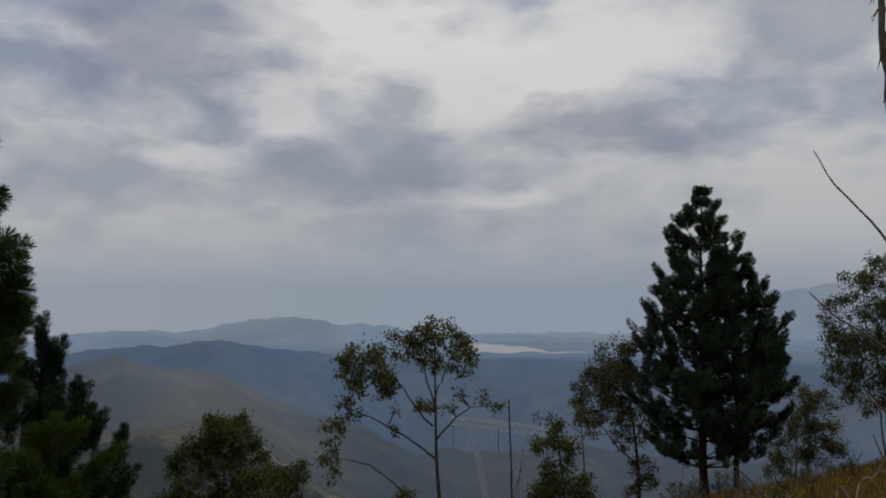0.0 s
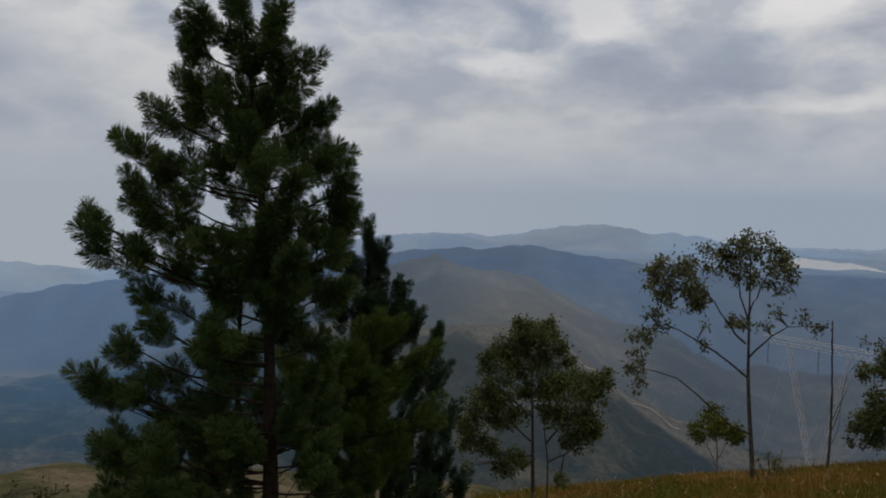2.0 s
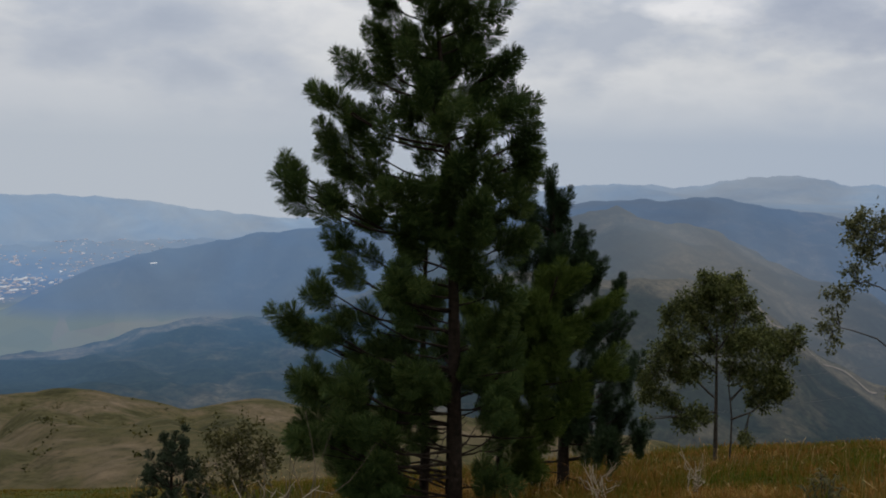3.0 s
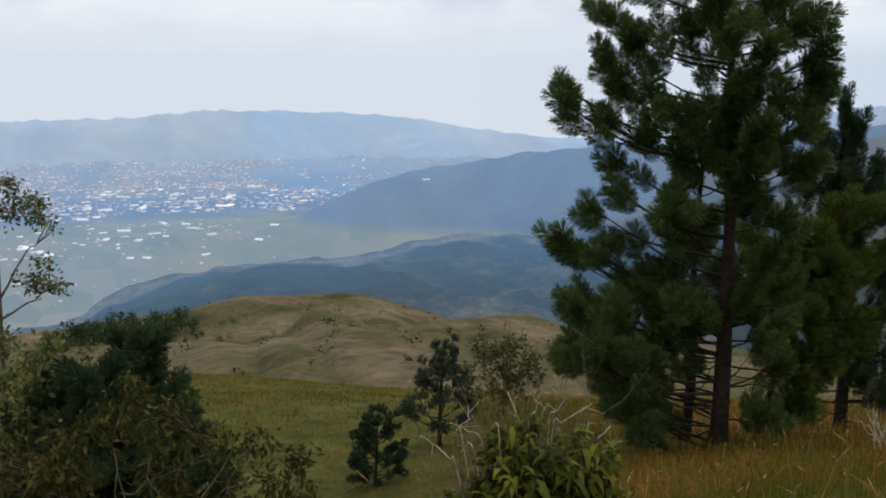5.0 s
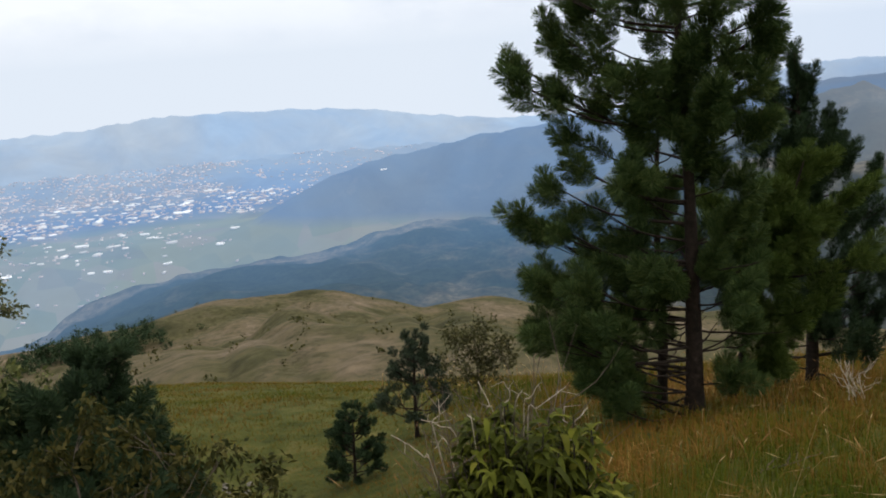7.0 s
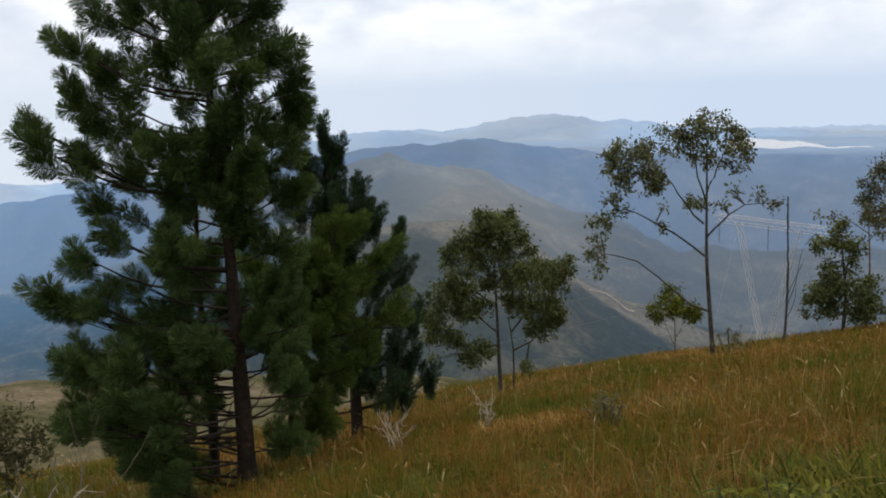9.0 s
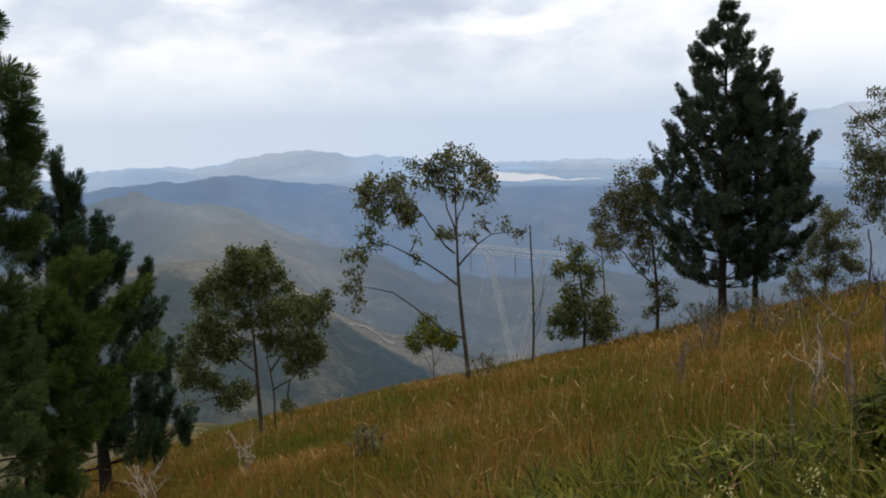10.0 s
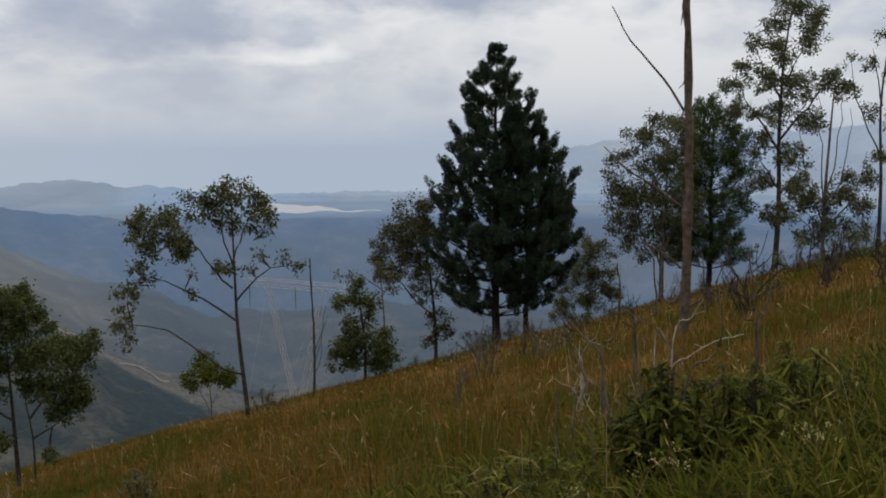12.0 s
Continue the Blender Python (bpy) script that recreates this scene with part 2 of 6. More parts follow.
EDGE = bearing_line([(-180, 45), (-60, 45), (13, 48), (20, 33), (28, 28), (40, 30), (51, 34), (65, 42), (90, 45), (180, 45)])
BROWN = bearing_line([(-60, -19), (-10, -19), (12, -19), (30, -17), (39, -16.4), (44, -16.3), (46, -16.3), (48.2, -15.6), (51.5, -15), (56, -14.8), (60, -14.8), (63, -15.2), (67, -15.6), (75, -15.8), (95, -15)])
SPUR = bearing_line([(-60, -15), (0, -14.5), (4.7, -12.9), (7, -11.7), (8.7, -10.4), (10.8, -8.7), (12.8, -8.3), (16, -8.1), (25, -8.1), (37, -9.6), (41, -10.3), (48.6, -10.7), (52.3, -11.7), (56.5, -12.1), (60.4, -12.4), (64.2, -12.8), (67.7, -13.7), (70.7, -15), (95, -16)])
RIDGE = bearing_line([(-60, -10), (2, -9.6), (5, -8.1), (8.5, -7.2), (10.5, -6.3), (13.5, -5), (15, -4.8), (17, -4.15), (19.5, -3.6), (22, -4.2), (27, -5.2), (32, -7), (36, -10), (40, -13), (45, -15.9), (95, -16.1)])
DARK = bearing_line([(-60, -4), (-24, -5.5), (-20, -4.2), (-8, -4.3), (-1.5, -4.2), (6.4, -4.1), (13, -3.1), (20, -3.3), (30, -4.6), (37.5, -5.2), (40.4, -5.55), (45.2, -6.25), (48.6, -6.8), (51.2, -7.6), (53.5, -8.6), (56, -9.8), (60, -11), (95, -12)])
PLAIN = bearing_line([(-60, -205), (18, -205), (38, -470), (95, -490)])
PEAK = bearing_line([(-60, -3.2), (-20, -3.2), (-5, -3.2), (-1, -3), (2, -2.6), (5, -2.15), (7.1, -2.1), (8.5, -1.75), (9.9, -1.72), (11.9, -1.85), (14.3, -2.3), (16.2, -2.6), (19.5, -2.4), (22, -2.5), (25, -3), (32, -4.6), (38, -6), (95, -6.2)])
FAR = bearing_line([(-60, 1.5), (-38, 1.25), (-35, 1), (-30, 0.75), (-24.4, 0.45), (-22.8, 0.42), (-19.5, -0.1), (-17.5, -1), (-15, -2.6), (2, -2.8), (10, -2.8), (22, -3.2), (34, -4.6), (40, -4.75), (43, -4.4), (46, -4.07), (48.3, -3.73), (50.6, -3.42), (53, -3.3), (58.5, -3.15), (62.7, -3.25), (66, -3.53), (71, -3.53), (76, -3.8), (95, -3.6)])


def fbm(x, y, octaves=5, seed=0.0):
    """Cheap smooth noise from turned sine waves, about -1 to 1."""
    z = np.zeros_like(x)
    amp, fr = 0.5, 1.0
    for k in range(octaves):
        a = seed + 1.9 * k
        u, v = x * math.cos(a) - y * math.sin(a), x * math.sin(a) + y * math.cos(a)
        z = z + amp * (np.sin(u * fr + 1.7 * np.sin(v * fr * 0.6 + a)) + np.sin(v * fr * 1.13 + 1.3 * np.sin(u * fr * 0.7 + 2 * a))) * 0.5
        amp *= 0.52
        fr *= 2.03
    return z


def near_plane(x, y):
    return 0.21 * x - 0.25 * y


def land(x, y):
    """The height of the ground at x, y (arrays)."""
    x, y = np.asarray(x, float), np.asarray(y, float)
    r = np.hypot(x, y) + 1e-6
    b = np.degrees(np.arctan2(-x, y))
    front = np.clip((100 - np.abs(b - 18)) / 25, 0, 1)          # the wide view; behind the eye the hill goes on
    bb = np.clip(b, -58, 93)
    edge = EDGE(bb)

    def level(angle, dist):
        return EYE + dist * np.tan(np.radians(angle))
    ux, uy = x / r, y / r
    z_edge = near_plane(ux * edge, uy * edge)
    knots = [(edge, z_edge), (edge * 2.2 + 20, level(np.minimum(BROWN(bb) - 6, -22), edge * 2.2 + 20)),
             (420 + 0 * edge, level(BROWN(bb), 420)), (640 + 0 * edge, level(BROWN(bb) - 1.2, 640)),
             (1000 + 0 * edge, level(SPUR(bb), 1000)), (1260 + 0 * edge, level(np.minimum(SPUR(bb), RIDGE(bb)) - 2.0, 1260)),
             (1700 + 0 * edge, level(RIDGE(bb), 1700)), (2050 + 0 * edge, np.minimum(level(np.minimum(RIDGE(bb), DARK(bb)) - 2.2, 2050), PLAIN(bb) + 40)),
             (2600 + 0 * edge, np.maximum(level(DARK(bb), 2600), PLAIN(bb))), (2780 + 0 * edge, PLAIN(bb)), (3620 + 0 * edge, PLAIN(bb)),
             (4050 + 0 * edge, np.maximum(level(PEAK(bb), 4050), PLAIN(bb))), (4300 + 0 * edge, np.maximum(level(PEAK(bb) - 1.2, 4300), PLAIN(bb))),
             (4750 + 0 * edge, level(FAR(bb), 4750)), (4990 + 0 * edge, level(FAR(bb), 4990) - 60)]
    z = near_plane(x, y)
    for k, ((r0, z0), (r1, z1)) in enumerate(zip(knots[:-1], knots[1:])):
        s = np.clip((r - r0) / (r1 - r0), 0, 1)
        s = s * s * (3 - 2 * s)
        z = np.where(r >= r0, (z if k == 0 else z0) * (1 - s) + z1 * s, z)
    hx, hy = x + 15.0 * math.sin(radians(72)), y - 15.0 * math.cos(radians(72))
    z = z - 2.4 * np.exp(-(hx * hx + hy * hy) / 42.0)            # the hollow with the thicket
    z = z + 15.0 * np.exp(-((x - 12.0) ** 2 + (y - 190.0) ** 2) / 320.0)  # the knoll under the pylon
    back = np.where(r < 60, near_plane(x, y), near_plane(ux * 60, uy * 60) * np.exp(-(r - 60) / 400) - (r - 60) * 0.02)
    z = z * front + back * (1 - front)
    rough = np.clip((r - 60) / 240, 0, 1)
    hills = np.abs(fbm(x / 22, y / 22, 2, 0.4)) * 13 - 8 + np.abs(fbm(x / 10, y / 10, 1, 2.4)) * 5.5 + fbm(x / 70, y / 70, 2, 4.0) * 3
    mountains = np.abs(fbm(x / 150, y / 150, 4, 2.1)) * 38 - 15 + np.abs(fbm(x / 48, y / 48, 4, 5.2)) * 20 - 8
    hills = hills + np.abs(fbm(b / 2.4 + 0.7 * np.sin(r / 55), r / 120, 2, 1.3)) * 14 - 6
    mountains = np.where(r > 2300, 0.45 * mountains + fbm(x / 26, y / 26, 4, 3.3) * np.where(r > 3900, 13, 7), mountains)
    hills = hills * (1 - 0.72 * np.exp(-((r - 420) / 85) ** 2))
    m = np.clip((r - 600) / 600, 0, 1)
    west = np.clip((b - 50) / 6, 0, 1)
    low = 2600 - 850 * west
    flat = np.clip((r - low) / 150, 0, 1) * np.clip((3750 - r) / 150, 0, 1)
    z = z + rough * (hills * (1 - m) + mountains * m) * (1 - 0.93 * flat)
    z = z + fbm(x / 2.3, y / 2.3, 3, 1.0) * 0.07 * np.clip((r - 1.5) / 3, 0, 1) + fbm(x / 9, y / 9, 3, 3.0) * 0.22 * np.clip((r - 4) / 10, 0, 1) * (r < 120)
    return z


def spot(bearing, dist, sink=0.0):
    """The place on the ground at a bearing and distance, and the turn that faces the eye."""
    b = radians(bearing)
    x, y = -dist * math.sin(b), dist * math.cos(b)
    return Matrix.Translation((x, y, float(land(x, y)) - sink)) @ Matrix.Rotation(b, 4, "Z")


def sheet(rings, columns):
    b, r = np.meshgrid(np.radians(columns), rings)
    x, y = -r * np.sin(b), r * np.cos(b)
    v = np.stack([x, y, land(x, y)], -1).reshape(-1, 3)
    n, c = len(rings), len(columns)
    i, j = np.meshgrid(np.arange(n - 1), np.arange(c - 1), indexing="ij")
    a = (i * c + j).ravel()
    return v, np.stack([a, a + c, a + c + 1, a + 1], 1)


def ground_material():
    m = bpy.data.materials.new("meadow_ground")
    t = nodes_of(m)
    geo = add(t, "ShaderNodeNewGeometry")
    pos = geo.outputs["Position"]
    dry = ramp(t, noise_at(t, pos, 0.03, 7, 0.62, 0.6), [(0.33, (0.042, 0.042, 0.021)), (0.45, (0.076, 0.071, 0.036)), (0.56, (0.114, 0.094, 0.062)), (0.70, (0.164, 0.130, 0.098))])
    speck = ramp(t, noise_at(t, pos, 0.35, 6, 0.75), [(0.30, (0.45, 0.5, 0.42)), (0.5, (1.0, 1.0, 1.0)), (0.75, (1.3, 1.25, 1.2))])
    dry = mixed(t, 1.0, dry, speck, "MULTIPLY")
    tracks = ramp(t, noise_at(t, pos, 0.11, 5, 0.6, 1.2), [(0.40, (0.78, 0.82, 0.74)), (0.52, (1.0, 1.0, 1.0)), (0.66, (1.14, 1.11, 1.08))])
    dry = mixed(t, 1.0, dry, tracks, "MULTIPLY")
    lush = ramp(t, noise_at(t, pos, 1.1, 6, 0.7), [(0.35, (0.035, 0.045, 0.012)), (0.55, (0.075, 0.08, 0.022)), (0.75, (0.13, 0.11, 0.04))])
    ln = add(t, "ShaderNodeVectorMath", operation="LENGTH")
    t.links.new(pos, ln.inputs[0])
    col = mixed(t, calc(t, "DIVIDE", calc(t, "SUBTRACT", ln.outputs["Value"], 55.0), 60.0, True), lush, dry)
    bsdf = add(t, "ShaderNodeBsdfPrincipled", Roughness=0.95)
    bsdf.inputs["Specular IOR Level"].default_value = 0.05
    t.links.new(col, bsdf.inputs["Base Color"])
    bump = add(t, "ShaderNodeBump", Strength=0.6, Distance=0.3)
    t.links.new(noise_at(t, pos, 2.0, 8, 0.7), bump.inputs["Height"])
    t.links.new(bump.outputs[0], bsdf.inputs["Normal"])
    t.links.new(bsdf.outputs[0], add(t, "ShaderNodeOutputMaterial").inputs[0])
    return m


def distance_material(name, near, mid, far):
    """The plain backdrop of far land: distance haze painted in as blue emission."""
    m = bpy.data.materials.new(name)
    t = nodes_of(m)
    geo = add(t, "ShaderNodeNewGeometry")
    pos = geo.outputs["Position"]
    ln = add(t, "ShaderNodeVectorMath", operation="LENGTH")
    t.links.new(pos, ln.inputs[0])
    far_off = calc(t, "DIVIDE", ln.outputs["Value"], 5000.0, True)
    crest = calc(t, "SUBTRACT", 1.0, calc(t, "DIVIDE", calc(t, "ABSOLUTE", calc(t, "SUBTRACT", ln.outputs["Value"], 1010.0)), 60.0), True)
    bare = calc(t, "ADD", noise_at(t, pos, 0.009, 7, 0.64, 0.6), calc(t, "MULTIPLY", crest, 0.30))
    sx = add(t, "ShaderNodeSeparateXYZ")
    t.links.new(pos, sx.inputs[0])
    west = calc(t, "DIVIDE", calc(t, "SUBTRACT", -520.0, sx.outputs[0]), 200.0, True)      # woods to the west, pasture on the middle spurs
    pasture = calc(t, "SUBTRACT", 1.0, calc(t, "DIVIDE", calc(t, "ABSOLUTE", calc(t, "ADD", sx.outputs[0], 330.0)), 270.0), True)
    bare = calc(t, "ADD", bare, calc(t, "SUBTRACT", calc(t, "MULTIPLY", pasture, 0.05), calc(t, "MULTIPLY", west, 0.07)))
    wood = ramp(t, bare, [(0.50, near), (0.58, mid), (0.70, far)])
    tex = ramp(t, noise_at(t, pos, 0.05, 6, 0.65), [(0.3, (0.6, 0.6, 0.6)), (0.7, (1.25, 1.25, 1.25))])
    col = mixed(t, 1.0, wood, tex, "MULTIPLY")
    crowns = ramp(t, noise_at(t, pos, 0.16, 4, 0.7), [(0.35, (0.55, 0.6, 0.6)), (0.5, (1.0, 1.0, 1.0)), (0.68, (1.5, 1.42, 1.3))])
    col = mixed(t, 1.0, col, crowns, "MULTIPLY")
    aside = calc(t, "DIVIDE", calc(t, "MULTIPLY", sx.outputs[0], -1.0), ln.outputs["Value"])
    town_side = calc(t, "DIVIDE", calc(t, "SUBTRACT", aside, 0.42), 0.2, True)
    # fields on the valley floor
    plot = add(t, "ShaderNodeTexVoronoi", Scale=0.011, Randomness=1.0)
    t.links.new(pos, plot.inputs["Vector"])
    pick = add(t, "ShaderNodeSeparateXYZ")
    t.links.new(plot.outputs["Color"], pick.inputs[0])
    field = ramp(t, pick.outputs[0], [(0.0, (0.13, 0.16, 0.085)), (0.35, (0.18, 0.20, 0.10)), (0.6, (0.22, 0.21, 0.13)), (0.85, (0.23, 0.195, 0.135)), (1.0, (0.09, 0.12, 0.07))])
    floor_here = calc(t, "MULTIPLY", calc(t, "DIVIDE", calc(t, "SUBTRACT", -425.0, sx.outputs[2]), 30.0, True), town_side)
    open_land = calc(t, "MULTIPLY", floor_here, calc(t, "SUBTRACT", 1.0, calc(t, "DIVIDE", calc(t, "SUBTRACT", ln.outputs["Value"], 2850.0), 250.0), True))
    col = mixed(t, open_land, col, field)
    # painted haze glow by distance, one ramp for each side
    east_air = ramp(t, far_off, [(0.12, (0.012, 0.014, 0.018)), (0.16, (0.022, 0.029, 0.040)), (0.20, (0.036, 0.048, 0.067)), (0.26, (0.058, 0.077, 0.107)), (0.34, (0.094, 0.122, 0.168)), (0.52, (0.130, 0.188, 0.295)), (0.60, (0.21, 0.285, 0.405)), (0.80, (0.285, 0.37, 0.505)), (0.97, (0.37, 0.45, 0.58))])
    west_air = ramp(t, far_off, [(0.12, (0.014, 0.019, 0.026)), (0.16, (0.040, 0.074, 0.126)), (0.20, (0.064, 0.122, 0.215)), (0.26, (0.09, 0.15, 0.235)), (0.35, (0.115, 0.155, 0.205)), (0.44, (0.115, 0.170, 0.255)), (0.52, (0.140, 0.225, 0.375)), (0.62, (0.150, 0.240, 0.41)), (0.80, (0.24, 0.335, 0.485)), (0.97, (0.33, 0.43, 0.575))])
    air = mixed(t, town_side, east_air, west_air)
    mid_way = calc(t, "SUBTRACT", 1.0, calc(t, "DIVIDE", calc(t, "ABSOLUTE", calc(t, "SUBTRACT", aside, 0.28)), 0.22), True)  # thicker painted haze over the middle spurs
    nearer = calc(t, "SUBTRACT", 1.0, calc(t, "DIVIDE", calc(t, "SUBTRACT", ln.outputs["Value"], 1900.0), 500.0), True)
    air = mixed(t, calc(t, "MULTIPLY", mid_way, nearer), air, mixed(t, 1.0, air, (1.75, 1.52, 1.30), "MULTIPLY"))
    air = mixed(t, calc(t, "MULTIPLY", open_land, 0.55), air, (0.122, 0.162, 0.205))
    # base colour dimmed with distance to go with the painted haze
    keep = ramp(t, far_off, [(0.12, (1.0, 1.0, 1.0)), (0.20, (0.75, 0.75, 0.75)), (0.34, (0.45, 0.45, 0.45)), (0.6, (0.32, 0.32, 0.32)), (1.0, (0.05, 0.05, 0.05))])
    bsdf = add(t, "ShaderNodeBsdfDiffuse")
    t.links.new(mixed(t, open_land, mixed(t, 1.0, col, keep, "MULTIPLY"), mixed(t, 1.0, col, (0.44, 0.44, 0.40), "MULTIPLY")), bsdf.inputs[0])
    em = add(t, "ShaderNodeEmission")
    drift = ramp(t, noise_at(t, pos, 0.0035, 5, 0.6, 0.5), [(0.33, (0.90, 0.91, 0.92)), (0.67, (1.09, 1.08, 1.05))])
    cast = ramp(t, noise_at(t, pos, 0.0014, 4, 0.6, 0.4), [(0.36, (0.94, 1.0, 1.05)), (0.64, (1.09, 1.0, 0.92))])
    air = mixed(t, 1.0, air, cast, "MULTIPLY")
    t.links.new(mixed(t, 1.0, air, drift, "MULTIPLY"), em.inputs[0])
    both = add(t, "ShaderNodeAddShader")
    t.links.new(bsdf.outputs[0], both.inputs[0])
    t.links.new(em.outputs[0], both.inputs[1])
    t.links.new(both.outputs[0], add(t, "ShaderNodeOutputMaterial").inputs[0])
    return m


FINE_COLS = np.concatenate([np.arange(-180, -56, 4.0), np.arange(-56, 92, 0.33), np.arange(92, 181, 4.0)])
FINE_COLS[-1] = 180.0
NEAR_RINGS = np.concatenate([[0.0], np.geomspace(0.6, 60, 60), np.geomspace(61, 640, 170)])
FAR_RINGS = np.concatenate([[640.0], np.geomspace(650, 2600, 110), np.linspace(2620, 4990, 110)])
ground = tagged(mesh_part("ground", *sheet(NEAR_RINGS, FINE_COLS), ground_material(), smooth=True),
                "grassy brown hillside falling into rolling dry hills", "ground", kind="structure")
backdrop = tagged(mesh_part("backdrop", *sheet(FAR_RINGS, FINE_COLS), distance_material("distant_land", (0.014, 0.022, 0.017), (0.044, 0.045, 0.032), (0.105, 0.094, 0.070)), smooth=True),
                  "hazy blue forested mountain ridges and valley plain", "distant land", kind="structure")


# ---- trees ----
def tuft_needles(starts, ways, lengths, n, size, width, rng):
    """Bottle-brush needles round the last stretch of each twig, one thin slip a bundle."""
    k = len(starts)
    t = rng.random((k, n))
    base = starts[:, None] + ways[:, None] * (t * lengths[:, None])[..., None]
    q = unit(rng.normal(size=(k, n, 3)))
    q = unit(q - ways[:, None] * np.sum(q * ways[:, None], -1, keepdims=True))
    lean = rng.uniform(0.25, 0.85, (k, n, 1)) + rng.uniform(0, 2.2, (k, n, 1)) * (t[..., None] > 0.82)
    go = unit(q + ways[:, None] * lean)
    tip = base + go * (size * rng.uniform(0.78, 1.04, (k, n)) * (0.72 + 0.28 * np.minimum(1, t * 3)))[..., None]
    side = unit(np.cross(go, rng.normal(size=(k, n, 3)))) * width * 0.5
    v = np.stack([base, tip - side, tip + side], 2).reshape(-1, 3)
    return v, np.arange(len(v)).reshape(-1, 3)


def pine(bearing, dist, height, reach, radius, seed, label, needles=110, whorls=17, low=0.16, arms=(), needle=0.24, width=0.008,
         mat=NEEDLE, lean=(0, 0), upsweep=0.35, per=5, big_limbs=True, twigs=3, sink=0.15, shape=None, brush=0.8, bare=0, inner=0.22):
    rng = np.random.default_rng(seed)
    root = new("pine_tree")
    root.matrix_world = spot(bearing, dist, sink)
    tagged(root, label, "tree")
    zs = np.linspace(0, height, 14)
    axis = np.stack([lean[0] * (zs / height) ** 1.3 + 0.04 * np.sin(zs * 1.3 + seed), lean[1] * zs / height + 0.04 * np.cos(zs * 1.1 + seed), zs], 1)
    taper = radius * (1 - zs / height) ** 0.8 + 0.012
    taper[0] *= 1.35
    mesh_part("trunk", *tube(axis, taper, 10, 0.06, rng), BARK_PINE, root, smooth=True)
    shape = shape or (lambda f: min(1.0, (1 - f) * 1.35 + 0.05) * (0.75 + 0.25 * math.sin(3 * f + 0.6)))

    def on_axis(z):
        return np.array([np.interp(z, zs, axis[:, 0]), np.interp(z, zs, axis[:, 1]), z])
    limbs = []
    for w in range(whorls):
        f = low + (0.985 - low) * (w + rng.uniform(-0.25, 0.25)) / (whorls - 1)
        f = min(max(f, low), 0.985)
        count = per if f < 0.9 else 4
        a0 = rng.uniform(0, 6.28)
        for k in range(count):
            a = a0 + k * 6.283 / count + rng.normal(0, 0.25)
            ln = max(0.22, reach * shape(f) * rng.uniform(0.62, 1.12))
            rise = upsweep + 0.75 * f ** 2 + rng.normal(0, 0.1)
            limbs.append((f * height, a, ln, rise))
    for z, a, ln, rise in arms:
        limbs.append((z, a, ln, rise))
    starts, ways, lens, wood, limb_meshes = [], [], [], [], []
    for z, a, ln, rise in limbs:
        p0 = on_axis(z)
        out = np.array([math.cos(a), math.sin(a), 0.0])
        p1 = p0 + out * ln * 0.5 + np.array([0, 0, ln * rise * 0.30])
        p2 = p0 + out * ln * 0.95 + np.array([0, 0, ln * rise * 1.0])
        pts = bend([p0, p1, p2], 6)
        r0 = min(0.012 + ln * 0.013, radius * 0.5)
        limb_meshes.append(tube(pts, np.linspace(r0, 0.008, 6), 5))
        tips = [(pts[-1], unit(unit(pts[-1] - pts[-2]) + np.array([0, 0, 0.35])), 1.0)]
        n_tw = int(np.clip(round(ln * twigs), 1, 9))
        for q in range(n_tw):
            s = rng.uniform(inner, 0.97)
            at = np.array([np.interp(s * 5, np.arange(6), pts[:, c]) for c in range(3)])
            turn = rng.choice([-1, 1]) * rng.uniform(0.4, 1.1)
            d = np.array([math.cos(a + turn), math.sin(a + turn), rise * 0.6 + rng.uniform(0.0, 0.7)])
            d = unit(d)
            l2 = rng.uniform(0.25, 0.55) * (0.5 + 0.35 * ln)
            end = at + d * l2
            wood.append(tube(np.stack([at, end]), [0.012, 0.006], 4))
            tips.append((end, unit(d + np.array([0, 0, 0.5])), 0.85))
        for p, d, sc in tips:
            ll = brush * sc * rng.uniform(0.75, 1.2) * (1 - 0.5 * (z / height) ** 4)
            starts.append(p - d * ll * 0.35)
            ways.append(d)
            lens.append(ll)
    for k in range(bare):
        p0 = on_axis(height * rng.uniform(0.05, 0.3))
        a, ln = rng.uniform(0, 6.28), rng.uniform(0.6, 1.5)
        out = np.array([math.cos(a), math.sin(a), 0.0])
        pts = bend([p0, p0 + out * ln * 0.5 + np.array([0, 0, rng.uniform(-0.15, 0.1)]), p0 + out * ln + np.array([0, 0, rng.uniform(-0.1, 0.3)])], 6)
        mesh_part("dead_limb", *tube(pts + rng.normal(0, 0.015, pts.shape), np.linspace(0.025, 0.007, 6), 5), BARK_PINE, root)
    starts.append(on_axis(height * 0.96))
    ways.append(np.array([0, 0, 1.0]))
    lens.append(brush * 0.9)
    if big_limbs:
        for k, (v, f) in enumerate(limb_meshes):
            mesh_part("limb", v, f, BARK_PINE, root)
        tagged(mesh_part("twig_work", *merged(wood), BARK_PINE, root), kind="stuff")
    else:
        tagged(mesh_part("branch_work", *merged(limb_meshes + wood), BARK_PINE, root), kind="stuff")
    v, f = tuft_needles(np.array(starts), np.array(ways), np.array(lens), needles, needle, width, rng)
    tagged(mesh_part("crown", v, f, mat, root, "dense tufts of long dark green needles"), kind="stuff")
    return root


